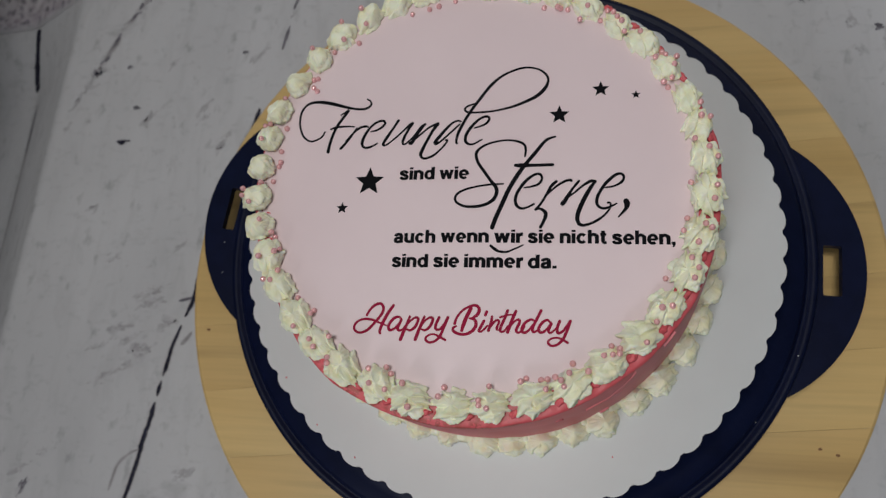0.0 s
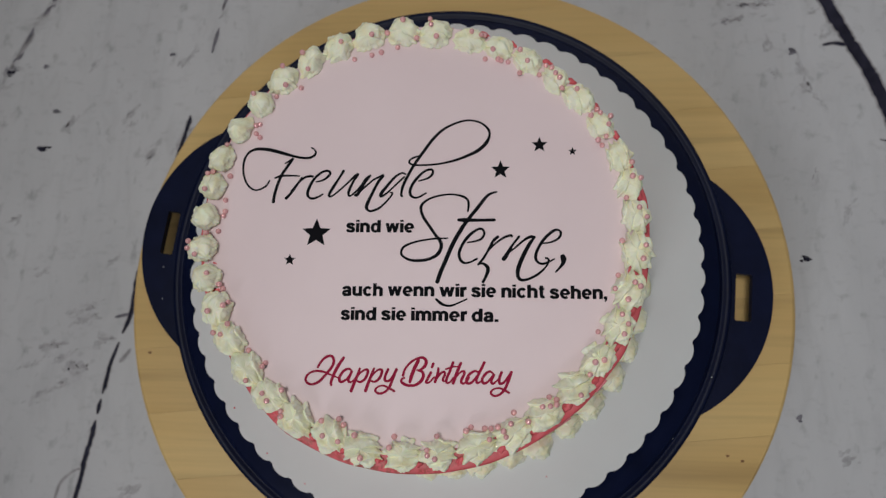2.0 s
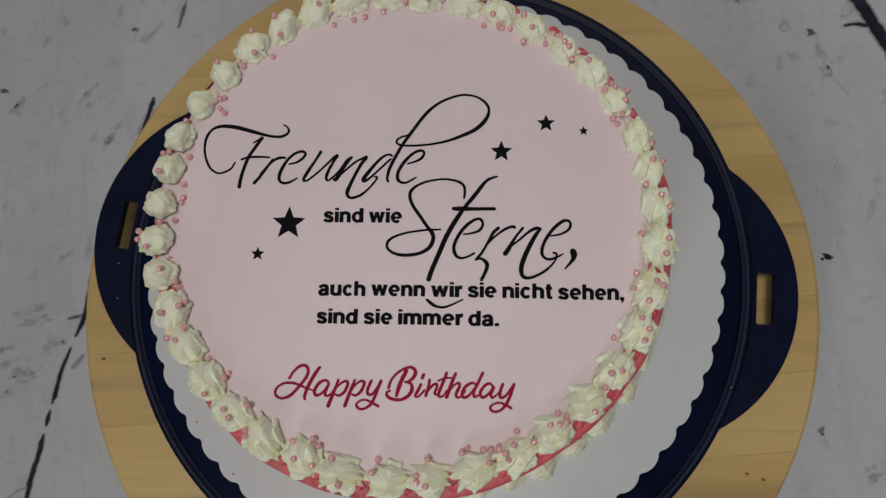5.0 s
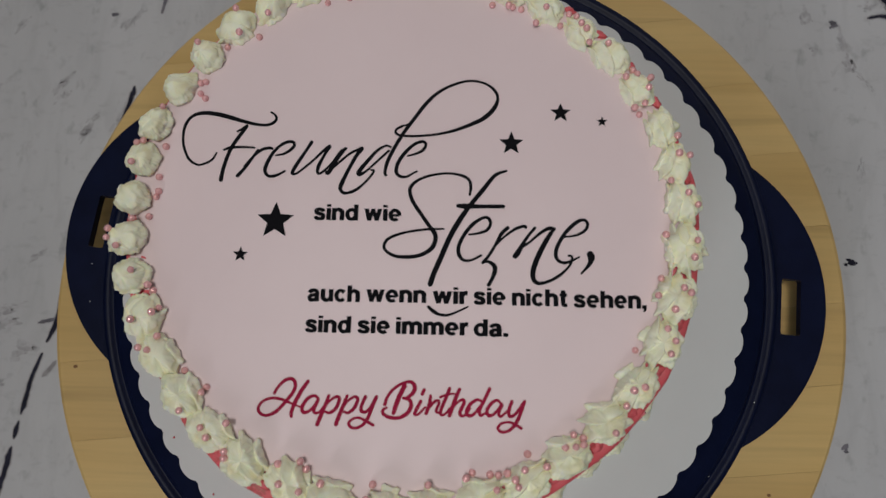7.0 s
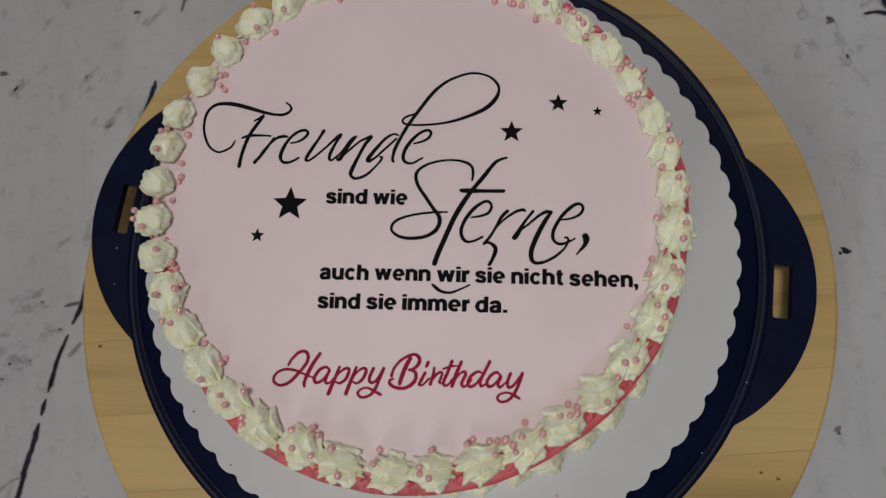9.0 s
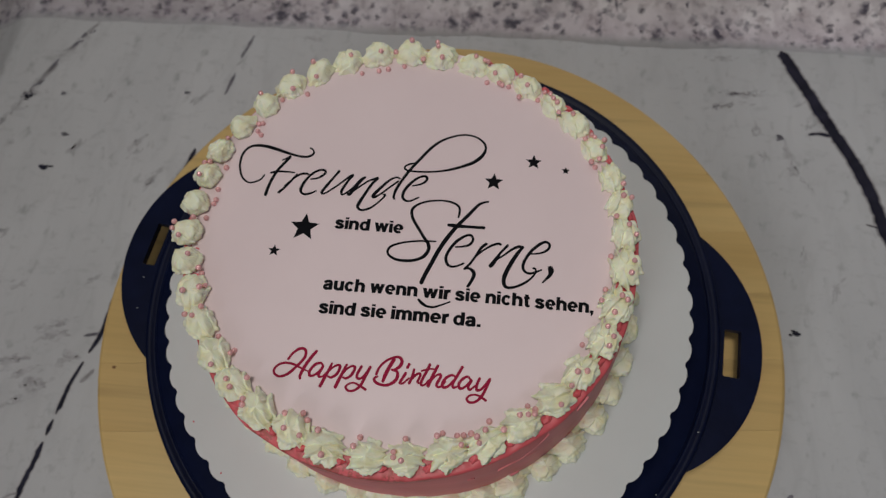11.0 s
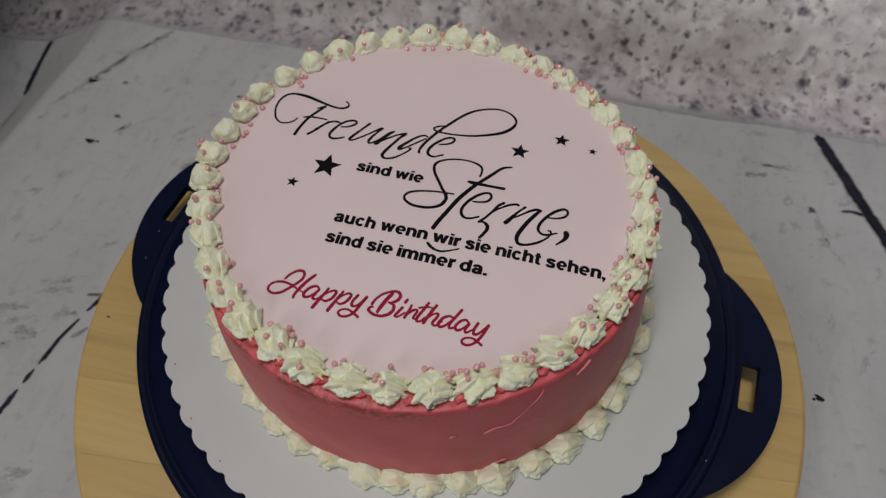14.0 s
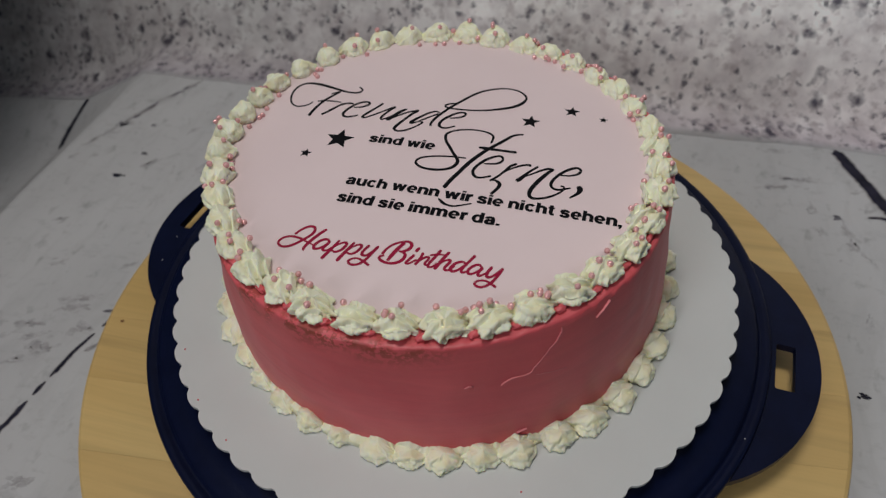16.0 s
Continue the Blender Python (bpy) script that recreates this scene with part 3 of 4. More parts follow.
# ---- the second sheet: terrazzo print that lies on the mat, then curves up into a back wall ----
def terrazzo_sheet():
    prof = [(0.0, 0.00022), (0.018, 0.0010), (0.030, 0.0024), (0.040, 0.0060), (0.047, 0.0130), (0.0525, 0.0225), (0.0575, 0.034),
            (0.0655, 0.050), (0.0785, 0.075), (0.0975, 0.11), (0.136, 0.18), (0.202, 0.30), (0.29, 0.46), (0.376, 0.62)]
    bm = bmesh.new()
    grid = []
    steps = 330
    for k in range(steps + 1):
        flat = -0.80 + 1.65 * k / steps
        base = 0.2440 + 0.016 * max(flat, -0.4) + 0.003 * noise.noise((flat * 9, 0.3, 0)) + 0.0016 * noise.noise((flat * 42, 1.3, 0)) + 0.0016 * noise.noise((flat * 150, 2.3, 0))
        x, dz = drape(flat, base)
        row = []
        for j, (dy, z) in enumerate(prof):
            sway = 0.0022 * noise.noise((x * 5, z * 6, 2.0)) * min(1, z / 0.05)
            low = dz * max(0.35, 1 - z * 1.2)
            row.append((bm.verts.new((x, base + dy + sway, z + low)), bm.verts.new((x, base + dy + sway + (0.0012 if j > 3 else 0.0), z + low - (0.0002 if j <= 3 else 0.0)))))
        grid.append(row)
    for a, b in zip(grid, grid[1:]):
        for j in range(len(prof) - 1):
            bm.faces.new((a[j][0], b[j][0], b[j + 1][0], a[j + 1][0]))
            bm.faces.new((a[j][1], a[j + 1][1], b[j + 1][1], b[j][1]))
        bm.faces.new((a[0][0], a[0][1], b[0][1], b[0][0]))
        bm.faces.new((a[-1][0], b[-1][0], b[-1][1], a[-1][1]))
    t = thing("backdrop_sheet", "vinyl backdrop sheet printed with grey and black terrazzo chips", "backdrop")
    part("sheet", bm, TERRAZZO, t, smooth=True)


terrazzo_sheet()


# ---- round pine board ----
def pine_board():
    cx, cy, r, z0, z1 = 0.0053, -0.0093, 0.2140, 0.016, 0.0362
    lean = radians(5.7)
    b = thing("pine_board", "round varnished pine board glued from staves", "wooden board")
    seams = [cy - 0.26, -0.155, -0.113, -0.071, -0.029, 0.013, 0.055, 0.097, 0.139, 0.181, cy + 0.26]
    for y0, y1 in zip(seams, seams[1:]):
        lo, hi = max(y0 + 0.00005, cy - r + 0.0005), min(y1 - 0.00005, cy + r - 0.0005)
        pts = []
        for k in range(25):
            y = lo + (hi - lo) * k / 24
            pts.append((cx + math.sqrt(max(r * r - (y - cy) ** 2, 0)), y))
        pts += [(2 * cx - x, y) for x, y in reversed(pts)]
        bm = bmesh.new()
        rings = []
        for inset, z in ((0.003, z0), (0.0, z0 + 0.003), (0.0, z1 - 0.003), (0.0012, z1 - 0.0008), (0.003, z1)):
            f = (r - inset) / r
            rings.append([bm.verts.new((cx + (x - cx) * f, y, z)) for x, y in pts])
        n = len(pts)
        for a, c in zip(rings, rings[1:]):
            for k in range(n):
                bm.faces.new((a[k], a[(k + 1) % n], c[(k + 1) % n], c[k]))
        bm.faces.new(rings[0][::-1])
        bm.faces.new(rings[-1])
        bmesh.ops.rotate(bm, cent=(cx, cy, 0), matrix=Matrix.Rotation(lean, 3, "Z"), verts=bm.verts)
        part("stave", bm, PINE, b)
    part("foot_ring", spun([(0.0, 0.0), (0.118, 0.0), (0.12, 0.002), (0.12, 0.014), (0.118, 0.016), (0.0, 0.016)], 64, cx, cy), NAVY, b, "dark round foot")
    knots = ((-0.1930, -0.0515, 0.0013), (0.1730, -0.1066, 0.0011), (0.1815, -0.1094, 0.0012))
    for x, y, q in knots:
        pts = [(x + q * math.cos(k * 0.7854), y + 0.7 * q * math.sin(k * 0.7854)) for k in range(8)]
        part("knot", plate([pts], z1, z1 + 0.0001), KNOT, b)


KNOT = mat_plain("brown_pine_knot", (0.20, 0.09, 0.03), 0.5, 0.2, 200)
pine_board()


# ---- navy cake tray with two handles ----
def cake_tray():
    cx, cy = 0.0017, 0.0013
    t = thing("cake_tray", "navy blue plastic round cake tray with two slotted handles", "cake tray")
    prof = [(0.0, 0.0364), (0.150, 0.0364), (0.160, 0.039), (0.1665, 0.047), (0.1695, 0.056), (0.1712, 0.0602), (0.1706, 0.0617), (0.1690, 0.0621),
            (0.1672, 0.0616), (0.1662, 0.0607), (0.1652, 0.0606), (0.1644, 0.0616), (0.1636, 0.0634), (0.1622, 0.0642), (0.1560, 0.0652), (0.1510, 0.0664),
            (0.1480, 0.0700), (0.1465, 0.0744), (0.120, 0.0748), (0.0, 0.0748)]
    part("dish", spun(prof, 160, cx, cy), NAVY, t, smooth=True)
    for a0, hr, half in ((radians(-4.7), 0.1783, 0.0047), (radians(172.6), 0.1780, 0.0040)):
        outer = []
        for k in range(41):
            d = -25.0 + 50.0 * k / 40
            r = 0.1700 + 0.0252 * (1 - (d / 25.0) ** 2)
            outer.append((cx + r * math.cos(a0 + radians(d)), cy + r * math.sin(a0 + radians(d))))
        for k in range(21):
            d = 25.0 - 50.0 * k / 20
            outer.append((cx + 0.1668 * math.cos(a0 + radians(d)), cy + 0.1668 * math.sin(a0 + radians(d))))
        slot = rectangle(cx + hr * math.cos(a0), cy + hr * math.sin(a0), half, 0.0139, 0.001, a0)
        bm = plate([outer, slot], 0.0545, 0.0592)
        part("handle", bm, NAVY, t)


cake_tray()


# ---- scalloped cake card ----
def cake_card():
    cx, cy, lobes, r0 = 0.0007, 0.0031, 64, 0.1521
    pts = []
    for k in range(lobes):
        for j in range(8):
            u = (j + 0.5) / 8
            a = 2 * math.pi * (k + u) / lobes
            s = 2 * u - 1
            r = r0 - 0.0042 + 0.0042 * math.sqrt(max(0.0, 1 - abs(s) ** 2))
            pts.append((cx + r * math.cos(a), cy + r * math.sin(a)))
    c = thing("cake_card", "white laminated round cake card with scalloped edge", "cake board")
    part("card", plate([pts], 0.0749, 0.0768), CARD, c)


cake_card()

# ---- the cake ----
CX, CY = -0.0045, 0.0062
cake = thing("birthday_cake", "round birthday cake in red buttercream with pale pink lettered top", "cake")


def cake_body():
    def wobble(a, r, z):
        if z > 0.11 and r > 0.1:
            back = min(1.0, max(0.0, (max(math.cos(a - radians(132)), math.cos(a - radians(108))) + 0.30) / 0.45))
            back = max(back, 0.35 * max(0.0, math.cos(3 * (a if a < math.pi else a - 2 * math.pi))) if math.cos(a) > 0.7 else 0.0)
            r -= 0.0058 * back * min(1.0, (z - 0.11) / 0.035)
        return r + 0.0006 * noise.noise((3 * math.cos(a), 3 * math.sin(a), z * 30)) + 0.0005 * noise.noise((9 * math.cos(a), 9 * math.sin(a), z * 60))
    prof = [(0.0, 0.0769), (0.1152, 0.0769), (0.1157, 0.082), (0.1153, 0.10), (0.1146, 0.12), (0.1139, 0.138), (0.1134, 0.1512), (0.1133, 0.1519), (0.1130, 0.1524), (0.1124, 0.1526), (0.111, 0.1527), (0.1095, 0.1527), (0.108, 0.1526), (0.106, 0.1525), (0.1045, 0.1524), (0.10, 0.1508), (0.06, 0.1508), (0.0, 0.1508)]
    fine = []
    for (r0, z0), (r1, z1) in zip(prof, prof[1:]):
        n = 4 if 0.08 < z0 < 0.147 else 1
        fine += [(r0 + (r1 - r0) * k / n, z0 + (z1 - z0) * k / n) for k in range(n)]
    bm = spun(fine + [prof[-1]], 420, -0.0055, 0.0076, wobble)
    for v in bm.verts:
        if v.co.z > 0.1515 and math.hypot(v.co.x, v.co.y) > 0.098:
            v.co.z += 0.0005 * noise.noise((v.co.x * 260, v.co.y * 260, 2)) + 0.0004 * noise.noise((v.co.x * 700, v.co.y * 700, 5)) - 0.0004
        if v.co.z > 0.145:
            v.co.z -= 0.0016 * min(1.0, max(0.0, (v.co.y + 0.02) / 0.09))
        v.co.x += (0.1515 - v.co.z) * 0.045
        v.co.y -= (0.1515 - v.co.z) * 0.03
    body = part("cream_coat", bm, RED, cake, "smooth red-pink buttercream coat", True)
    for pts, w in (([(-49.7, 0.1485), (-50.2, 0.1440), (-52.4, 0.1385), (-55.2, 0.1315), (-56.9, 0.1275), (-60.5, 0.1275), (-62.8, 0.1245)], 0.00030),
                   ([(-48.3, 0.122), (-51.7, 0.1235), (-55.0, 0.1255)], 0.00028), ([(-70.2, 0.1262), (-69.1, 0.1272), (-68.2, 0.1262)], 0.00026),
                   ([(-59.8, 0.087), (-58.5, 0.0875), (-57.2, 0.0882)], 0.00026), ([(-41.0, 0.1435), (-39.0, 0.146), (-37.4, 0.149)], 0.00008)):
        line = smooth_line(pts, 7)
        bm = bmesh.new()
        rows = []
        for k, (deg, z) in enumerate(line):
            taper = math.sin(math.pi * min(max(k / (len(line) - 1), 0.1), 0.9))
            h = w * taper * (0.8 + 0.6 * noise.noise((k * 0.9, w * 9000, 4)))
            a = radians(deg) + 0.008 * noise.noise((k * 1.1, w * 9000, 0))
            r = 0.1136 + (0.1515 - z) * 0.036
            cx, cy = -0.0055 + (0.1515 - z) * 0.045, 0.0076 - (0.1515 - z) * 0.03
            rows.append([bm.verts.new((cx + q * math.cos(a), cy + q * math.sin(a), z + dz)) for q, dz in ((r - 0.0026, h), (r + 0.0001, h), (r + 0.0005, h * 0.2), (r + 0.0001, -h), (r - 0.0026, -h))])
        for p, q in zip(rows, rows[1:]):
            for j in range(4):
                bm.faces.new((p[j], q[j], q[j + 1], p[j + 1]))
        part("cream_ridge", bm, RIDGE, body, "thin pale ridge in the cream", True)


cake_body()

TOP = 0.1536


def sheet_edge(a, r, z):
    """The sheet lies slightly off centre, so that it runs further under the cream at the back."""
    return r + (0.0026 * min(1.0, max(0.0, (max(math.cos(a - radians(132)), math.cos(a - radians(108))) + 0.30) / 0.45)) if r > 0.1 else 0.0)


sheet = part("print_sheet", spun([(0.0, 0.1527), (0.1040, 0.1500), (0.1043, 0.1531), (0.1038, TOP), (0.09, TOP), (0.075, TOP), (0.06, TOP), (0.04, TOP), (0.02, TOP), (0.0, TOP)], 160, CX, CY, sheet_edge), SHEET, cake, "pale pink edible printed sugar sheet")

# letters as pen strokes: x, y and pen width in millimetres
STROKE_COUNT = []


def pen_letter(material, *strokes):
    bm = bmesh.new()
    for text in strokes:
        line = smooth_line([tuple(float(v) / 1000 for v in q.split(",")) for q in text.split()], 8)
        line = [(x, y, (1.07 * w + max(0.0, 0.3 * (w - 0.00095))) if material is INK else 1.03 * w) for x, y, w in line]
        STROKE_COUNT.append(text)
        ribbon(bm, line, TOP - 0.0002, TOP + 0.00012 + 0.00003 * (len(STROKE_COUNT) % 4))
    part("letter", bm, material, sheet, "black handwritten printed letter" if material is INK else "wine red brush-script printed letter")


pen_letter(INK, "-79.0,32.5,0.63 -80.5,29.8,0.84 -83.6,28.0,0.84 -86.4,27.7,0.84 -89.7,29.9,0.94 -91.8,33.9,0.94 -92.8,38.4,0.94 -92.4,43.4,1.05 -90.2,47.1,1.05 -86.4,48.7,1.25 -80.9,48.5,1.46 -75.2,47.2,1.46 -69.6,45.6,1.25 -64.1,44.3,1.05 -59.7,44.1,1.05 -57.1,45.3,1.05 -56.3,46.9,0.94 -57.1,48.4,0.73 -58.5,49.3,0.73", "-67.9,43.4,1.25 -70.3,39.7,1.25 -73.2,34.8,1.25 -75.0,29.6,1.25 -76.0,25.1,1.25 -76.4,21.6,1.36", "-71.5,41.3,0.63 -69.2,42.7,0.84 -67.8,43.8,0.84", "-76.2,33.8,0.84 -73.2,34.8,1.05 -67.8,35.0,0.84 -64.1,34.8,0.63")
pen_letter(INK, "-62.7,34.0,0.73 -64.9,30.4,1.05 -67.2,26.8,1.05 -70.0,23.4,1.25", "-67.7,27.2,0.73 -64.3,31.3,0.84 -61.2,34.0,1.05 -58.6,34.7,1.05 -57.1,34.5,0.94")
pen_letter(INK, "-55.4,31.8,0.63 -52.4,32.5,0.84 -49.9,34.1,1.05 -48.5,36.1,1.05 -49.7,37.4,1.05 -52.7,36.7,1.05 -56.0,33.8,1.05 -58.3,29.8,1.25 -59.4,26.0,1.25 -58.4,23.8,1.05 -56.2,23.4,1.05 -53.7,24.3,0.84 -51.6,25.6,0.63")
pen_letter(INK, "-41.9,37.3,1.25 -43.8,33.9,1.05 -46.4,29.6,1.25 -48.4,25.9,1.25 -48.5,24.5,1.05 -46.8,24.8,0.84 -43.5,27.5,0.84 -39.8,31.0,0.84 -36.3,34.6,1.05 -34.7,35.8,1.05", "-34.7,35.5,1.25 -36.6,32.2,1.05 -38.6,27.7,1.25 -38.9,25.3,1.05 -37.6,24.9,0.84 -33.9,28.4,0.84 -30.5,33.3,1.05 -28.4,34.9,1.05")
pen_letter(INK, "-28.4,34.9,0.84 -31.2,30.7,0.84 -34.4,25.6,1.46 -35.4,25.1,1.25", "-34.4,25.8,0.84 -30.7,29.3,0.84 -26.6,32.9,0.84 -23.4,34.5,1.05 -22.1,35.0,1.25", "-22.1,34.7,1.25 -24.4,31.6,1.25 -27.3,25.6,1.25 -29.4,20.6,1.46 -29.6,18.4,1.25 -27.6,17.1,1.05 -23.8,18.4,1.05 -20.7,21.1,0.84 -18.1,24.2,0.84 -17.1,26.2,0.84 -18.2,26.4,0.63")
pen_letter(INK, "-11.0,35.7,0.84 -12.8,36.2,0.84 -15.9,34.4,1.05 -19.6,30.1,1.25 -22.8,25.7,1.46 -22.4,24.6,1.25 -19.9,26.1,0.84 -15.8,30.1,0.84 -11.6,34.2,0.84", "-12.4,24.5,1.05 -12.8,25.6,1.05 -12.1,29.5,1.25 -9.9,34.6,1.25 -6.5,40.9,1.25 -2.4,47.0,1.25 2.8,54.2,1.25 8.1,59.0,1.05 14.5,62.0,0.94 19.9,63.0,0.84 25.3,61.8,0.84 28.9,58.9,1.05 30.0,55.7,1.05 28.6,51.7,1.46 24.8,47.8,1.46 19.7,45.1,1.25 12.7,42.4,1.05 5.3,40.8,0.84 -2.2,40.2,0.84 -7.1,40.4,0.84 -9.1,41.3,0.94 -9.1,42.7,0.84 -7.2,44.0,0.84 -4.5,44.9,0.63")
pen_letter(INK, "-4.3,32.2,0.63 -0.9,33.2,0.84 1.6,34.7,1.05 2.6,36.9,1.05 1.1,38.0,1.05 -2.1,36.7,1.05 -5.6,33.1,1.25 -8.0,29.1,1.25 -8.4,25.8,1.25 -7.0,24.1,1.05 -4.5,23.9,0.84 -1.8,25.4,0.73 -0.5,26.1,0.63")
pen_letter(INK, "19.9,17.2,0.84 20.2,20.2,1.05 19.6,22.8,1.05 17.2,24.5,1.05 13.0,25.4,0.84 8.8,25.3,0.84 3.5,24.2,0.94 -0.6,22.2,1.05 -2.7,19.8,1.25 -2.8,17.2,1.25 -1.5,13.9,1.25 1.4,9.7,1.25 4.4,5.4,1.25 6.8,2.3,1.46 7.3,-0.5,1.46 5.9,-3.7,1.46 2.6,-6.0,1.25 -1.9,-7.1,1.25 -7.1,-7.0,1.15 -10.7,-5.4,1.05 -12.0,-3.3,1.05 -10.9,-0.7,1.05 -7.4,1.2,0.94 -2.2,2.6,0.84 4.0,3.5,0.84 10.3,3.8,0.63")
pen_letter(INK, "33.6,26.7,0.84 31.3,26.0,1.05 28.8,24.4,1.25 24.7,19.0,1.46 20.1,13.1,1.46 16.5,7.7,1.67 12.8,0.9,1.67 9.5,-7.2,1.67 7.1,-13.1,1.67 5.8,-17.2,1.67", "15.5,12.8,1.25 18.5,12.7,1.67 24.7,12.7,1.25 32.6,12.8,1.25")
pen_letter(INK, "19.9,1.8,0.63 23.2,2.3,0.84 26.5,3.6,1.05 27.9,6.2,1.05 26.8,8.3,1.05 24.4,8.0,1.05 20.7,5.2,1.25 17.6,0.9,1.25 16.0,-3.3,1.25 16.5,-6.4,1.25 18.4,-8.1,1.05 21.2,-7.8,0.84 24.5,-6.1,0.84")
pen_letter(INK, "34.3,4.6,1.25 32.1,2.4,1.25 30.0,-1.6,1.05 27.6,-5.8,1.05 25.2,-8.8,1.05", "30.0,-2.0,0.73 33.1,1.2,0.84 37.2,4.2,1.05 40.3,5.3,1.05 41.1,4.9,1.05", "25.2,-8.6,0.84 27.4,-8.4,1.05 29.5,-10.0,1.46 29.7,-12.1,1.46 28.7,-14.8,1.25 27.5,-17.1,1.25")
pen_letter(INK, "44.4,4.7,1.05 41.3,0.6,1.05 38.3,-4.6,1.67 37.2,-6.1,1.67", "38.9,-3.4,0.84 42.4,-0.8,0.84 46.5,2.8,1.05 49.6,4.6,1.25 51.6,4.4,1.25", "51.6,4.4,1.05 49.5,1.4,1.46 46.4,-4.5,1.67 44.0,-10.8,1.67 44.0,-14.5,1.46 45.8,-16.1,1.25 49.4,-15.4,1.05 53.5,-13.1,1.05 56.6,-10.2,0.84 58.2,-7.5,0.84 58.0,-5.8,0.84 57.0,-5.6,0.84")
pen_letter(INK, "55.7,1.5,0.63 59.8,2.2,0.84 63.1,4.1,1.05 64.1,6.7,1.05 62.5,8.1,1.05 59.8,7.0,1.25 56.1,3.4,1.25 53.2,-1.3,1.25 52.2,-5.1,1.25 53.2,-7.5,1.05 55.6,-8.3,1.05 58.6,-7.2,0.84 60.9,-6.0,0.63")
pen_letter(INK, "64.9,-4.9,2.0 65.3,-6.2,2.1 64.6,-8.6,1.35 61.6,-12.2,0.63")
pen_letter(INK, "5.4,-25.7,1.05 7.3,-27.3,1.25 9.5,-28.4,1.05 12.6,-28.6,0.94 16.0,-27.3,0.73 19.9,-25.4,0.63")
pen_letter(WINE, "-50.0,-58.4,1.05 -48.5,-55.8,1.05 -46.2,-53.6,1.25 -43.8,-53.1,1.25 -42.5,-54.7,1.25 -42.9,-57.5,1.25 -45.8,-61.5,1.25 -49.2,-65.1,1.25 -52.6,-66.4,1.05 -55.1,-65.3,1.05 -55.4,-63.3,1.05 -53.9,-61.3,0.94 -50.9,-60.2,1.05 -47.2,-60.5,1.05 -43.7,-61.8,0.84 -40.0,-63.1,0.63", "-37.8,-53.8,1.25 -39.9,-57.0,1.46 -42.1,-61.4,1.46 -43.3,-65.0,1.25 -43.2,-66.5,1.05")
pen_letter(WINE, "-33.6,-60.0,0.84 -35.1,-58.9,1.05 -37.5,-59.9,1.25 -39.4,-62.9,1.25 -38.9,-64.9,1.25 -36.9,-64.4,1.05 -34.9,-62.4,1.05 -33.8,-60.2,0.84", "-33.8,-60.4,1.25 -35.1,-63.8,1.25 -34.6,-65.0,1.05 -33.0,-64.5,0.84 -31.3,-62.3,0.84")
pen_letter(WINE, "-29.9,-58.7,1.05 -30.9,-61.7,1.25 -32.4,-65.7,1.46 -33.6,-69.0,1.46", "-31.7,-63.5,0.84 -29.6,-60.7,0.84 -27.2,-59.1,1.05 -26.0,-59.8,1.25 -27.0,-63.0,1.25 -29.2,-64.8,1.05 -30.8,-64.5,0.84")
pen_letter(WINE, "-23.2,-58.6,1.05 -24.3,-61.6,1.25 -25.7,-65.5,1.46 -26.8,-68.8,1.46", "-24.8,-63.3,0.84 -22.9,-60.5,0.84 -20.6,-58.9,1.05 -19.3,-59.7,1.25 -20.4,-62.8,1.25 -22.5,-64.6,1.05 -24.1,-64.3,0.84")
pen_letter(WINE, "-16.5,-58.8,1.25 -17.8,-62.0,1.25 -17.7,-63.9,1.25 -16.1,-64.1,1.05 -14.2,-61.9,1.05 -12.5,-58.7,1.25", "-12.5,-58.7,1.25 -14.0,-62.7,1.25 -15.8,-67.2,1.25 -18.1,-69.4,1.05 -20.7,-69.9,1.05 -22.2,-68.5,1.05 -21.0,-66.9,0.84 -18.6,-66.3,0.84 -15.8,-67.4,1.05 -13.3,-68.7,1.05")
pen_letter(WINE, "-2.4,-54.5,1.67 -4.1,-58.1,1.67 -5.4,-61.7,1.67 -6.1,-64.4,1.25", "-9.4,-61.4,1.25 -8.5,-58.6,1.05 -6.2,-55.6,1.05 -3.0,-53.6,1.05 -0.2,-53.1,1.25 1.3,-54.7,1.46 0.7,-57.0,1.46 -1.4,-58.7,1.05 -2.8,-58.9,0.84", "-2.8,-58.9,0.84 -0.4,-59.6,1.25 0.1,-61.9,1.46 -1.3,-64.3,1.46 -4.2,-65.9,1.25 -7.6,-65.8,1.25 -9.9,-64.5,1.25 -9.9,-63.2,1.05 -8.7,-62.5,0.84")
pen_letter(WINE, "3.6,-59.9,1.25 2.1,-62.9,1.25 1.5,-64.4,1.05 2.9,-64.4,0.84 5.2,-62.0,0.84", "4.7,-55.8,1.25 4.1,-57.3,1.25")
pen_letter(WINE, "7.1,-57.9,1.05 6.8,-60.4,1.25 5.7,-64.1,1.25", "6.1,-63.0,0.84 8.0,-60.4,1.05 9.6,-59.4,1.05 10.2,-60.3,1.05 9.3,-63.3,1.05 11.1,-63.6,0.63")
pen_letter(WINE, "13.9,-55.1,1.25 12.6,-58.7,1.25 11.0,-62.6,1.25 11.1,-64.4,1.05 12.7,-64.0,0.84 14.0,-62.0,0.73", "10.6,-58.2,0.84 13.5,-57.1,0.84 15.9,-56.9,0.63")
pen_letter(WINE, "17.5,-55.3,1.25 16.0,-59.0,1.46 14.1,-64.5,1.46", "14.8,-62.6,0.84 16.8,-60.0,0.84 18.7,-58.9,1.05 19.2,-60.1,1.25 17.8,-63.4,1.25 18.6,-64.6,1.05 20.2,-63.8,0.84 21.6,-61.8,0.63")
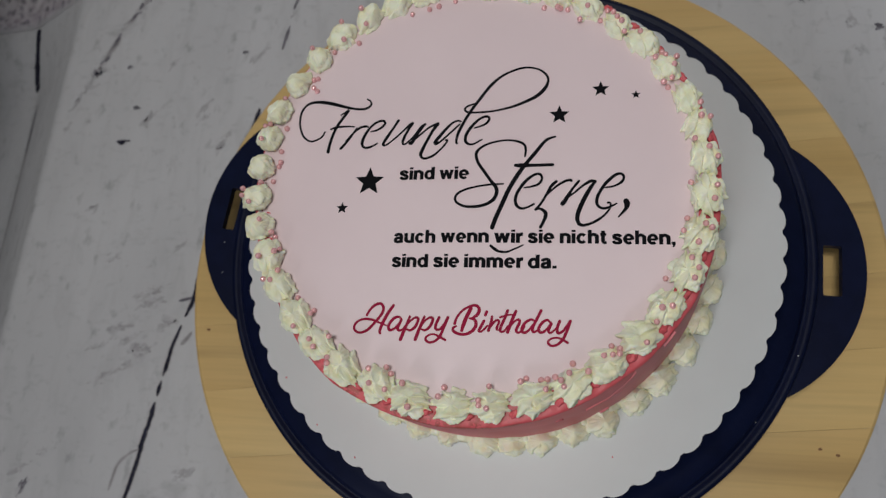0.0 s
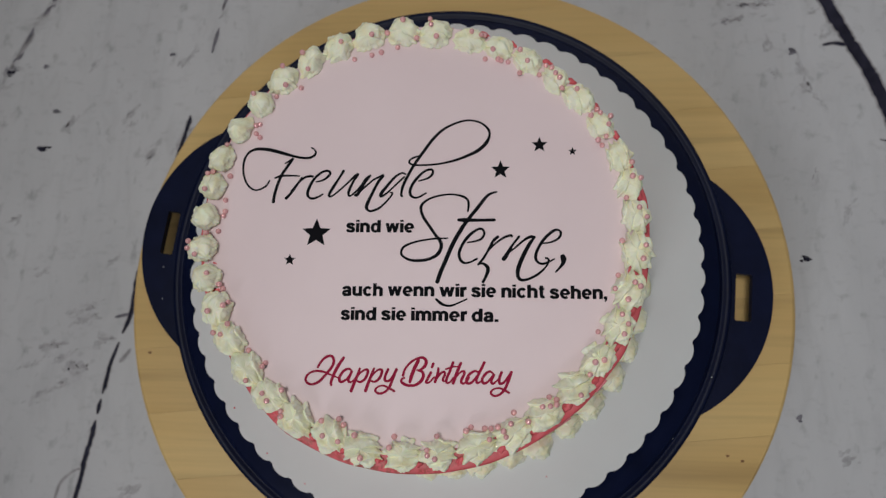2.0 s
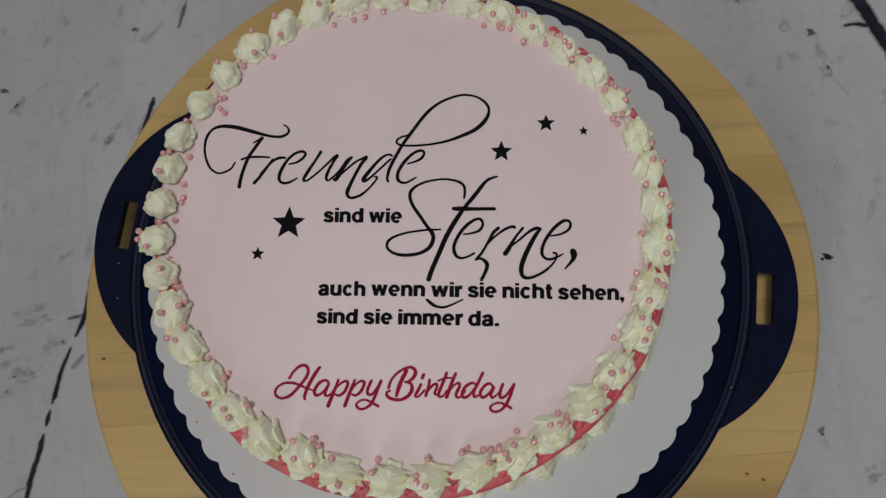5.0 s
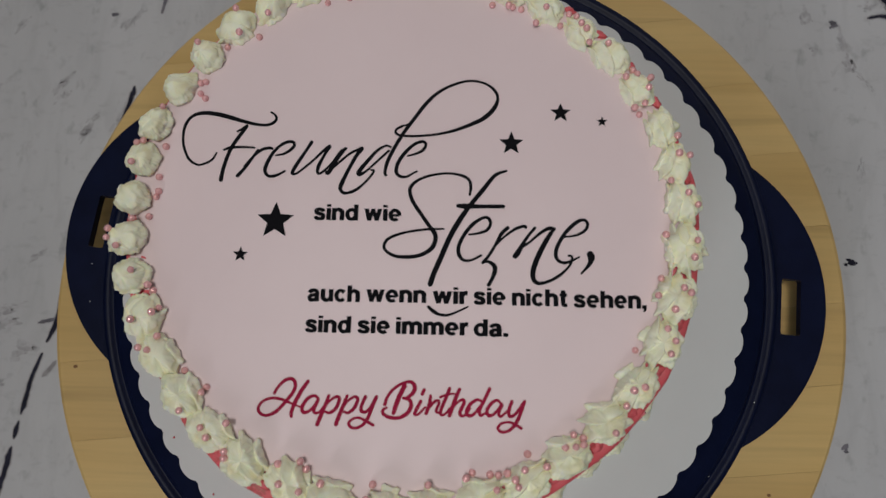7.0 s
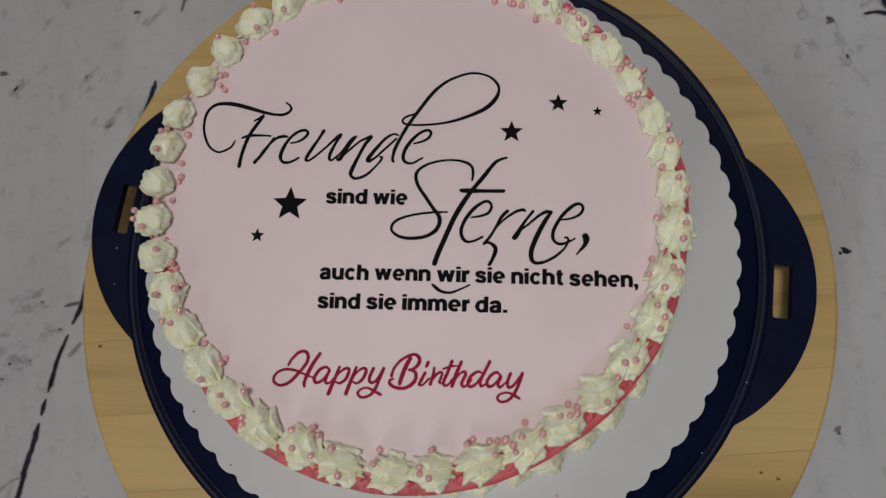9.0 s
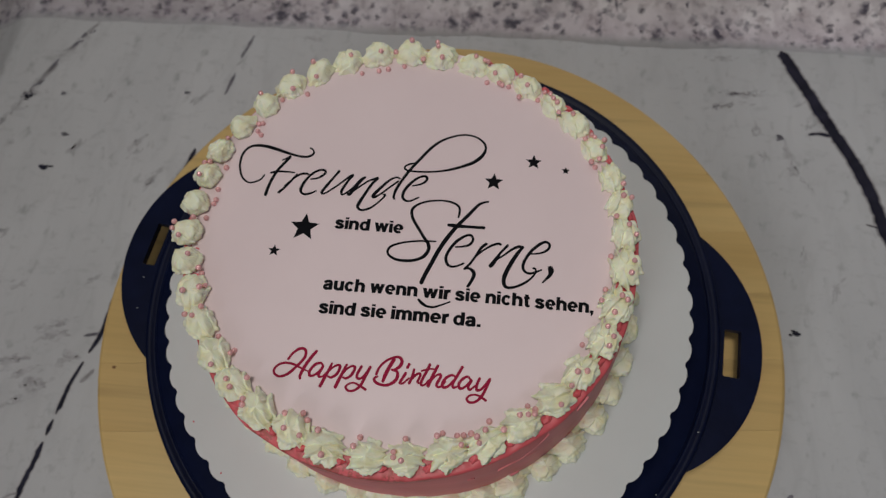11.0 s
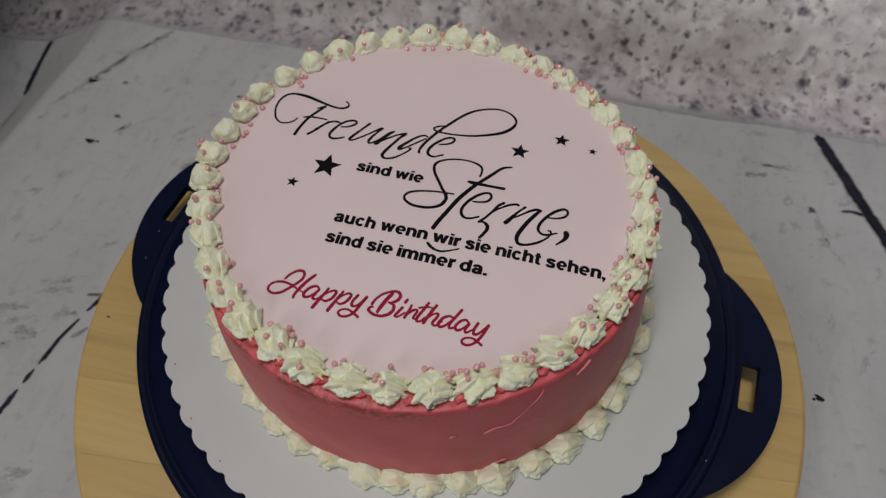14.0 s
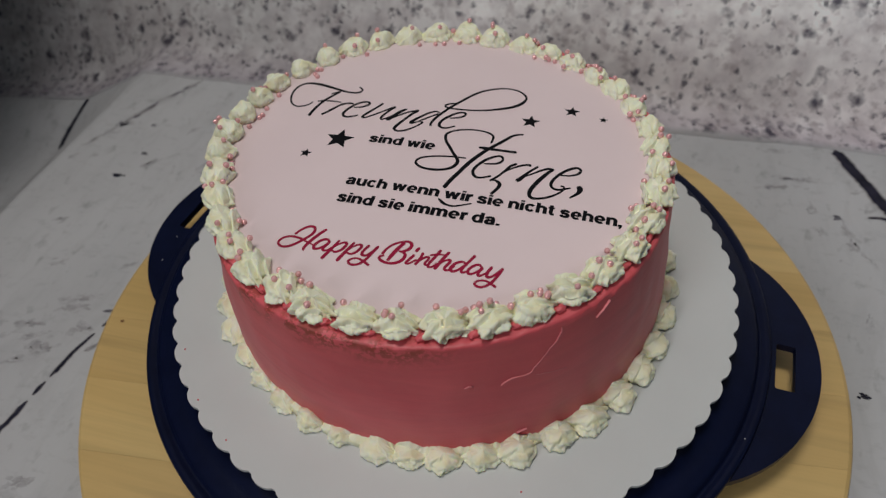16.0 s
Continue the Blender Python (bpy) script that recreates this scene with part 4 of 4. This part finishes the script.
pen_letter(WINE, "25.5,-59.2,0.84 23.9,-58.8,1.05 21.5,-60.4,1.25 20.2,-63.0,1.25 21.0,-64.5,1.25 23.0,-63.7,1.05 25.1,-60.9,0.84", "28.4,-54.8,1.25 26.7,-58.4,1.25 24.9,-62.3,1.25 25.2,-64.2,1.05 26.7,-63.6,0.84")
pen_letter(WINE, "32.4,-59.8,0.84 31.1,-58.8,1.05 29.1,-59.9,1.25 27.5,-62.4,1.25 28.1,-64.2,1.25 29.9,-63.7,1.05 31.9,-61.4,0.84 32.6,-59.8,0.84", "32.8,-60.4,1.25 31.7,-63.1,1.25 32.3,-64.4,1.05 33.8,-63.4,0.84 35.0,-62.1,0.63")
pen_letter(WINE, "36.4,-59.1,1.25 35.4,-62.0,1.25 35.6,-64.2,1.25 37.4,-63.7,1.05 39.4,-61.2,1.05 40.9,-59.0,1.25", "40.9,-59.0,1.25 39.6,-62.9,1.25 37.8,-66.8,1.25 35.5,-69.2,1.05 32.9,-69.8,1.05 31.5,-68.5,1.05 32.7,-66.9,0.84 35.4,-66.3,0.84 37.8,-67.2,1.05 39.8,-68.3,1.05")
STARS = [(-54.0, 5.9, 6.90), (-66.5, -7.3, 2.82), (35.4, 37.7, 4.49), (54.2, 50.2, 3.76), (70.0, 46.8, 1.99)]
WORDS = [
    ("sind", -39.2, -22.5, 6.5),
    ("wie", -19.9, -6.1, 6.5),
    ("auch", -39.8, -20.4, -24.5),
    ("wenn", -17.7, 4.3, -24.3),
    ("wir", 7.0, 19.8, -24.4),
    ("sie", 22.1, 33.6, -24.4),
    ("nicht", 36.3, 56.4, -24.5),
    ("sehen,", 58.8, 85.0, -24.7),
    ("sind", -40.0, -23.2, -36.0),
    ("sie", -20.5, -8.8, -35.9),
    ("immer", -6.2, 20.2, -35.9),
    ("da.", 22.4, 34.7, -36.0),
]


def star(x, y, r, z):
    pts = []
    for k in range(10):
        a = radians(90 + 36 * k)
        q = 1.07 * r if k % 2 == 0 else r * 0.47
        pts.append((x + q * math.cos(a), y + q * math.sin(a)))
    part("star", plate([pts], TOP - 0.0002, z), INK, sheet, "black printed five-pointed star")


# bold upright letters on a line of height 1 for small letters: width, then strokes of x, y and pen width
def ring_stroke(cx, rx, a0, a1, n=13):
    pts = []
    for k in range(n):
        a = radians(a0 + (a1 - a0) * k / (n - 1))
        pts.append((cx + rx * math.cos(a), 0.5 + 0.395 * math.sin(a), 0.30 - 0.075 * abs(math.sin(a))))
    return pts


def stem(x, y0, y1, w=0.30):
    return [(x, y0, w), (x, (y0 + y1) / 2, w), (x, y1, w)]


def arch(x0, x1, turned=False):
    xm = (x0 + x1) / 2
    pts = [(x0, 0.50, 0.20), (x0 + 0.04, 0.72, 0.22), (xm - 0.04, 0.885, 0.235), (xm + 0.13, 0.86, 0.26), (x1 - 0.02, 0.72, 0.30), (x1, 0.52, 0.30), (x1, 0.25, 0.30), (x1, 0.0, 0.30)]
    return [(x0 + x1 - x, 1 - y, w) for x, y, w in pts] if turned else pts


LETTERS = {
    "n": (0.98, [stem(0.15, 0, 1), arch(0.15, 0.83)]),
    "u": (0.98, [stem(0.83, 0, 1), arch(0.15, 0.83, True)]),
    "h": (0.98, [stem(0.15, 0, 1.33), arch(0.15, 0.83)]),
    "m": (1.50, [stem(0.15, 0, 1), arch(0.15, 0.75), arch(0.75, 1.35)]),
    "r": (0.60, [stem(0.15, 0, 1), [(0.15, 0.45, 0.2), (0.20, 0.66, 0.22), (0.34, 0.83, 0.26), (0.50, 0.87, 0.27), (0.60, 0.87, 0.27)]]),
    "i": (0.30, [stem(0.15, 0, 1), stem(0.15, 1.12, 1.33)]),
    "d": (1.02, [ring_stroke(0.50, 0.35, 0, 360, 21), stem(0.87, 0, 1.33)]),
    "c": (0.94, [ring_stroke(0.50, 0.35, 38, 322)]),
    "e": (0.98, [ring_stroke(0.49, 0.35, -8, 312, 15), [(0.18, 0.475, 0.17), (0.5, 0.475, 0.17), (0.86, 0.475, 0.17)]]),
    "a": (0.96, [[(0.14, 0.68, 0.26), (0.20, 0.80, 0.25), (0.45, 0.89, 0.23), (0.69, 0.82, 0.27), (0.76, 0.62, 0.30), (0.76, 0.25, 0.30), (0.80, 0.0, 0.28)],
                 [(0.76, 0.60, 0.15), (0.55, 0.53, 0.20), (0.28, 0.46, 0.25), (0.15, 0.28, 0.29), (0.25, 0.12, 0.24), (0.47, 0.11, 0.23), (0.66, 0.20, 0.20), (0.76, 0.36, 0.15)]]),
    "s": (0.92, [[(0.79, 0.69, 0.27), (0.71, 0.82, 0.24), (0.46, 0.895, 0.22), (0.22, 0.83, 0.25), (0.17, 0.70, 0.28), (0.30, 0.58, 0.26), (0.60, 0.47, 0.26), (0.77, 0.34, 0.28), (0.73, 0.17, 0.26), (0.46, 0.105, 0.22), (0.20, 0.165, 0.24), (0.12, 0.31, 0.27)]]),
    "t": (0.62, [[(0.28, 1.26, 0.29), (0.28, 0.8, 0.29), (0.28, 0.30, 0.29), (0.35, 0.13, 0.26), (0.48, 0.10, 0.22), (0.61, 0.11, 0.22)], [(0.0, 0.905, 0.19), (0.3, 0.905, 0.19), (0.59, 0.905, 0.19)]]),
    "w": (1.42, [[(0.15, 1.0, 0.30), (0.28, 0.5, 0.29), (0.41, 0.0, 0.28)], [(0.41, 0.0, 0.25), (0.56, 0.5, 0.25), (0.71, 1.0, 0.25)], [(0.71, 1.0, 0.25), (0.86, 0.5, 0.25), (1.01, 0.0, 0.25)], [(1.01, 0.0, 0.28), (1.14, 0.5, 0.29), (1.27, 1.0, 0.30)]]),
    ".": (0.31, [stem(0.155, 0.0, 0.28, 0.30)]),
    ",": (0.31, [stem(0.155, 0.0, 0.28, 0.30), [(0.21, 0.04, 0.19), (0.19, -0.10, 0.15), (0.08, -0.24, 0.10)]]),
}


def blunt_stroke(bm, line, z):
    """A flat stroke with square ends, as in block letters; steep straight strokes are cut level."""
    pts = [Vector(q[:2]) for q in line]
    pairs = []
    for k, p in enumerate(pts):
        d = (pts[min(k + 1, len(pts) - 1)] - pts[max(k - 1, 0)]).normalized()
        n = Vector((-d.y, d.x)) * line[k][2] * 0.635
        pairs.append((bm.verts.new((*(p + n), z)), bm.verts.new((*(p - n), z))))
    for a, b in zip(pairs, pairs[1:]):
        bm.faces.new((a[0], a[1], b[1], b[0]))


def printed_word(text, x0, x1, y):
    """A bold word between x0 and x1 in millimetres on the baseline y; each letter is one mesh."""
    gap, high = 0.15, 0.00466
    total = sum(LETTERS[c][0] for c in text) + gap * (len(text) - 1)
    wide = (x1 - x0) / 1000 / total
    x = x0 / 1000
    for c in text:
        advance, strokes = LETTERS[c]
        bm = bmesh.new()
        for k, stroke in enumerate(strokes):
            level = c == "w"
            line = smooth_line(stroke, 1 if level else 5)
            if level:
                (xa, _, wa), (xb, _, wb) = stroke[0], stroke[-1]
                vs = [bm.verts.new((q, yy, 0.00001 * k)) for q, yy in ((xa - 0.62 * wa, stroke[0][1]), (xa + 0.62 * wa, stroke[0][1]), (xb + 0.62 * wb, stroke[-1][1]), (xb - 0.62 * wb, stroke[-1][1]))]
                bm.faces.new(vs)
            else:
                blunt_stroke(bm, line, 0.00001 * k)
        for v in bm.verts:
            v.co = (x + v.co.x * wide, y / 1000 + v.co.y * high, TOP + 0.00012 + v.co.z)
        part("letter", bm, INK, sheet, "bold black printed block letter")
        x += (advance + gap) * wide


for x, y, r in STARS:
    star(x / 1000, y / 1000, r / 1000, TOP + 0.00014)
for text, x0, x1, y in WORDS:
    printed_word(text, x0, x1, y)


def sag(x, y):
    """The top of the cake is slightly domed: highest in the middle, lower towards the rim."""
    return 0.0006 - 0.0021 * (((x - CX) / 0.1) ** 2 + ((y - CY) / 0.1) ** 2)


def settle(ob):
    for v in ob.data.vertices:
        if v.co.z > 0.153:
            d = sag(v.co.x, v.co.y)
            v.co.x, v.co.y, v.co.z = 0.02 + (v.co.x - 0.02) * (1 - d / 0.25), -0.05 + (v.co.y + 0.05) * (1 - d / 0.25), v.co.z + d


bpy.context.view_layer.update()
settle(sheet)
for ob in sheet.children:
    settle(ob)


# ---- piped cream ----


def shell_mesh(seed, folds, depth, slant, size, barb):
    """One piped shell: thick folds run along the ring from a round head, lie over one another like leaves, and draw together in a low tail."""
    dice = random.Random(seed)
    bm = bmesh.new()
    rings, steps = [], 156
    off, phase, fan = dice.random() * 50, dice.random(), 0.25 + 0.25 * dice.random()
    c, s = math.cos(radians(slant)), math.sin(radians(slant))
    weight = [0.7 + 0.6 * dice.random() for _ in range(12)]
    levels = 19
    for k in range(levels):
        v = k / (levels - 1)
        r, z = (0.90 + 0.16 * math.sin(math.pi * min(1.0, 2.6 * v))) * (1 - v ** 2.3) ** 0.5 + 0.02, 1 - (1 - v) ** 1.55
        ring = []
        for j in range(steps):
            a = 2 * math.pi * j / steps
            ca, sa = math.cos(a), math.sin(a)
            x0, y0 = r * ca, r * sa
            u = folds * 0.5 * (x0 * c + (y0 + 0.12 * math.sin(2.4 * x0 + off)) * s * (1 + fan * x0)) + phase + 4 + 0.2 * noise.noise((1.7 * x0 + off, 1.7 * y0, 3))
            f, bold = u % 1.0, weight[int(u) % 12]
            step = min(1.0, f / 0.12) * (1 - 0.9 * f ** 1.25)
            rim = max(0.0, 1 - 1.6 * v)
            tip = max(0.0, 1 - abs(f - 0.22) / 0.24) * rim * bold * (0.3 + 0.7 * abs(ca * s - sa * c))
            q = 1.0 - 0.8 * depth * rim * bold * (1 - step) + barb * tip + 0.13 * noise.noise((1.3 * ca + off, 1.3 * sa, z)) + 0.10 * noise.noise((3.1 * ca + off, 3.1 * sa, 2 * z)) + (0.03 + 0.06 * rim) * noise.noise((8 * ca + off, 8 * sa, 5 * z))
            lift = z * (1 - depth * bold * (1 - step) * min(1.0, 1.2 * v + 0.25)) * (0.95 + 0.25 * noise.noise((1.1 * x0 + off, 1.1 * y0, 4))) * (1 - 0.35 * max(0.0, x0))
            lift += 0.05 * noise.noise((3 * x0, 3 * y0 + off, 3)) + 0.02 * noise.noise((9 * x0, 9 * y0 + off, 3)) + 0.10 * tip
            ring.append(bm.verts.new((x0 * q * size[0], y0 * q * size[1] * (1 - 0.22 * max(0.0, x0)), max(0.0, lift) * size[2])))
        rings.append(ring)
    for a, b in zip(rings, rings[1:]):
        for j in range(steps):
            bm.faces.new((a[j], a[(j + 1) % steps], b[(j + 1) % steps], b[j]))
    bm.faces.new(rings[-1])
    return mesh_of("cream_rosette", bm, CREAM, True)


ROUND = [shell_mesh(100 + k, 2.2, 0.17, 40 + 30 * (k % 3), (0.0073, 0.0067, 0.0096), 0.05) for k in range(10)]
RIDGED = [shell_mesh(200 + k, 3.0 + 0.4 * (k % 3), 0.44, 60 + 25 * ((k * 7) % 3), (0.0093, 0.0079, 0.0098), 0.19) for k in range(16)]
SOFT = [shell_mesh(250 + k, 2.4, 0.26, 60 + 20 * (k % 3), (0.0090, 0.0072, 0.0088), 0.10) for k in range(6)]
BACK = [shell_mesh(150 + k, 2.3, 0.20, 40 + 30 * (k % 3), (0.0086, 0.0072, 0.0093), 0.07) for k in range(8)]
FOOT = [shell_mesh(300 + k, 2.6, 0.26, 60 + 20 * (k % 3), (0.0090, 0.0080, 0.0090), 0.06) for k in range(12)]

# bearings of the top rosettes round the cake, in degrees from the x axis
TOP_AT = [95.6, 86.6, 76.6, 68.2, 59.0, 49.6, 41.0, 31.6, 21.6, 13.6, 5.0, -4.6, -15.0, -24.6, -34.6, -44.0, -53.8, -62.8, -72.8, -83.0,
          -92.0, -102.6, -111.5, -121.6, -130.9, -140.0, -149.3, -158.2, -167.3, -175.5, -184.2, -192.9, -200.8, -210.3, -219.2, -228.1, -237.2, -246.0, -254.8]
RING = 0.1038
PIPED = []
dice = random.Random(5)
for k, deg in enumerate(TOP_AT):
    a = radians(deg)
    front = -160 < deg < 82
    me = SOFT[k % 6] if -160 < deg < -126 or 22 < deg < 82 else RIDGED[k % 16] if front else BACK[k % 8] if deg > 82 or deg < -222 else ROUND[k % 10]
    r = RING + 0.0008 * (dice.random() - 0.5) - (-0.0018 if deg < -222 else -0.0022 if deg < -160 else 0.0001 if deg < 15 else 0.0 if deg < 45 else 0.0012 if deg < 92 else -0.0008)
    m = pose(CX + r * math.cos(a), CY + r * math.sin(a), 0.1524, 0, 0, deg + 90) @ pose(0, 0, 0, -6 if front else -3, 0, (360 if -222 < deg < -160 else 30 if front else 60) * (dice.random() - 0.5))
    s = (0.95 if deg < 0 or deg > 80 else 0.86) + 0.1 * dice.random()
    m = Matrix.Translation((0, 0, -0.0016 * min(1.0, max(0.0, (r * math.sin(a) + 0.02) / 0.09)))) @ m @ Matrix.Diagonal((s, s, s, 1))
    PIPED.append((me, m))
    part("cream_rosette", me, CREAM, cake, "", at=m)

count = 42
for k in range(count):
    deg = -90.5 + 360.0 * k / count + 1.5 * (dice.random() - 0.5)
    deg -= 3.0 * max(0.0, min(1.0, (deg + 88) / 14, (20 - deg) / 25)) if deg < 20 else 3.0 * max(0.0, min(1.0, (deg - 272) / 14))
    a = radians(deg)
    r = 0.1168 + 0.001 * (dice.random() - 0.5) + 0.0033 * max(0.0, math.cos(2 * radians(deg + 40)) if abs(deg + 40) < 60 or abs(deg - 320) < 60 else 0.0)
    s = 0.92 + 0.14 * dice.random()
    if 220 < deg % 360 < 266:
        s, r = 0.88 * s, r - 0.001
    m = pose(-0.003 + r * math.cos(a), 0.0055 + r * math.sin(a), 0.0768, 0, 0, deg + 90) @ pose(0, 0, 0, 6, 0, 30 * (dice.random() - 0.5))
    part("cream_rosette", FOOT[k % 12], CREAM, cake, "", at=m @ Matrix.Diagonal((s, s, s, 1)))


def foot_smear():
    """Cream pressed up against the cake's wall behind the foot rosettes."""
    bm = bmesh.new()
    rows = []
    for k in range(700):
        a = 2 * math.pi * k / 700
        h = 0.0033 + 0.0026 * noise.noise((14 * math.cos(a), 14 * math.sin(a), 0)) + 0.0022 * noise.noise((45 * math.cos(a), 45 * math.sin(a), 5)) + 0.0014 * noise.noise((120 * math.cos(a), 120 * math.sin(a), 5))
        rows.append([bm.verts.new((-0.0022 + q * math.cos(a), 0.0053 + q * math.sin(a), z)) for q, z in ((0.1135, 0.0770), (0.1190, 0.0770), (0.1182, 0.0774 + 0.5 * h), (0.1172, 0.0778 + h), (0.1150, 0.0780 + h))])
    for p, q in zip(rows, rows[1:] + rows[:1]):
        for j in range(4):
            bm.faces.new((p[j], q[j], q[j + 1], p[j + 1]))
    part("cream_smear", bm, CREAM, cake, "thin smear of cream along the foot", True)


foot_smear()


# torn lumps of the red coat that show between the dollops: bearing in degrees, millimetres from the cake's middle
LUMPS = "27.4,109.0 18.4,108.8 10.2,107.8 1.5,108.9 -1.7,107.6 45.9,108.7 65.0,108.0 36.9,109.0 37.7,102.4 54.5,108.9 73.2,108.4 -134.6,110.5 -128.3,111.2 -126.9,110.3 -116.0,109.9 -107.7,109.6 -104.5,109.6 -98.5,108.4 -95.0,108.5 -88.8,107.5 -77.7,107.6 -71.0,106.5 -67.2,109.2 -58.4,108.2 -48.5,107.1 -39.0,109.0 -29.6,108.6 -19.4,109.0"


def cream_lump(deg, r, seed):
    bm = bmesh.new()
    bmesh.ops.create_icosphere(bm, subdivisions=3, radius=1.0)
    for v in bm.verts:
        d = v.co.normalized()
        v.co = d * (1 + 0.45 * noise.noise((1.6 * d.x + seed, 1.6 * d.y, 1.6 * d.z)) + 0.3 * noise.noise((4 * d.x + seed, 4 * d.y, 4 * d.z)))
        v.co = (v.co.x * 0.0026, v.co.y * 0.0015, v.co.z * 0.0013)
    r = min(r / 1000, 0.1075)
    x, y = CX + r * math.cos(radians(deg)), CY + r * math.sin(radians(deg))
    low = 0.0016 * min(1.0, max(0.0, (y + 0.02) / 0.09))
    part("cream_lump", bm, RED, cake, "torn lump of red cream", True, pose(x, y, 0.1534 - low, 0, 0, deg + 90 + 40 * noise.noise((seed, 0.5, 0))))


for k, spot in enumerate(LUMPS.split()):
    cream_lump(*(float(v) for v in spot.split(",")), 3.7 * k)


# ---- sugar pearls ----
def pearl_mesh():
    bm = bmesh.new()
    bmesh.ops.create_uvsphere(bm, u_segments=14, v_segments=9, radius=1.0)
    return mesh_of("sugar_pearl", bm, PEARL, True)


PEARL_MESH = pearl_mesh()


# bearing in degrees and distance in millimetres from the cake's middle, stretch by stretch round the rim
PEARLS = (
    "164.3,109.9 163.5,107.7 163.1,99.4 169.0,106.0 170.3,98.0 173.6,96.9 175.0,97.4 179.6,99.1 -179.5,103.8 -177.0,110.4 -175.2,110.7 -173.5,107.4 -168.0,102.1 -163.6,98.7 -164.8,99.1 -159.0,96.6 -158.2,98.2 -158.0,105.3 -153.2,100.0 -152.8,108.1 -151.2,104.3 155.3,106.7",
    "-144.3,98.2 -137.9,96.7 -138.4,95.0 -137.5,105.7 -132.1,103.8 -129.9,104.8 -125.4,104.2 -124.8,106.3 -129.0,97.0 -115.1,98.1 -111.1,94.3 -109.3,96.1 -112.9,103.5 -108.7,103.2 -105.1,98.1 -102.1,107.0",
    "-94.9,95.8 -95.5,100.2 -82.9,95.2 -85.6,103.0 -83.7,104.5 -85.7,100.8 -74.8,95.2 -73.3,94.3 -69.8,96.7 -68.2,97.5 -66.3,97.9 -65.3,100.3 -65.3,103.0 -69.4,101.4 -60.8,95.5 -62.8,98.8 -58.6,101.7",
    "-53.5,99.6 -51.8,101.5 -50.3,102.7 -49.5,101.2 -50.6,98.3 -44.4,106.6 -39.1,103.9 -36.0,102.1 -34.1,105.0 -28.3,96.9 -26.2,106.9 -23.5,106.8 -21.9,102.7 -17.7,103.2 -16.1,96.1 -13.8,106.8 -13.2,104.0 -11.8,96.7",
    "-6.9,106.0 -3.4,107.0 -2.1,96.9 3.8,108.1 6.3,105.0 9.7,100.6 13.8,108.7 14.8,105.4 18.6,107.8 26.3,99.2 28.0,98.4 27.7,102.3 29.9,105.4 31.7,108.8 34.8,101.6 34.1,106.3 35.5,106.6",
    "42.8,104.6 46.0,100.3 48.4,103.1 50.0,103.4 52.1,105.7 53.8,105.3 53.8,99.5 58.7,94.6 58.3,100.5 61.9,104.7 63.6,97.7 65.6,96.8 66.5,96.5 68.7,98.9 70.3,94.8 72.7,105.8 73.3,104.6 76.0,104.6",
    "85.5,99.0 85.9,103.2 87.2,104.7 87.6,107.7 91.5,100.5 94.8,107.5 97.4,97.0 99.7,104.0 102.5,96.0 103.9,103.6 105.5,95.8 110.9,96.5 112.6,105.1",
    "123.2,109.4 124.4,100.9 129.5,109.8 132.6,105.3 132.2,101.0 129.2,97.0 140.1,109.1 136.3,102.4 146.4,100.2 145.5,98.8 148.5,97.6 148.9,94.7",
)
SKIN = np.concatenate([np.array([m @ v.co for v in me.vertices]) for me, m in PIPED])


def bed(x, y):
    """The height of the cream or the sheet at x, y."""
    near = SKIN[(SKIN[:, 0] - x) ** 2 + (SKIN[:, 1] - y) ** 2 < 0.0009 ** 2]
    ground = TOP + sag(x, y) if math.hypot(x - CX, y - CY) < 0.1035 else 0.1522
    return max(ground, near[:, 2].max()) if len(near) else ground


dice = random.Random(11)
for stretch in PEARLS:
    for spot in stretch.split():
        deg, r = (float(v) for v in spot.split(","))
        x, y = CX + r / 1000 * math.cos(radians(deg)), CY + r / 1000 * math.sin(radians(deg))
        q = 0.00122 + 0.00022 * dice.random()
        part("sugar_pearl", PEARL_MESH, PEARL, cake, "", at=pose(x, y, bed(x, y) + 0.62 * q) @ Matrix.Diagonal((q, q, q, 1)))


# ---- crumbs ----
def crumb(x, y, z, q, material, label):
    bm = bmesh.new()
    bmesh.ops.create_icosphere(bm, subdivisions=1, radius=q)
    for v in bm.verts:
        v.co *= 0.8 + 0.4 * dice.random()
        v.co.z *= 0.6
    ob = new("crumb", mesh_of("crumb", bm, material, True))
    ob.location = (x, y, z + 0.45 * q)
    tagged(ob, label, "crumb", "crumbs round the cake")


for x, y in ((-0.097, -0.108), (-0.074, -0.124), (-0.118, -0.083), (0.062, -0.116)):
    crumb(x, y, 0.0768, 0.0004 + 0.0002 * dice.random(), RED, "tiny red cream crumb on the white cake card")
for x, y, z in ((-0.1772, 0.0019, 0.0592), (-0.176, -0.018, 0.0592), (0.158, -0.06, 0.0618), (0.1665, 0.03, 0.0592), (0.135, -0.095, 0.0618)):
    crumb(x, y, z, 0.00036, CARD, "tiny white sugar speck on the navy tray")
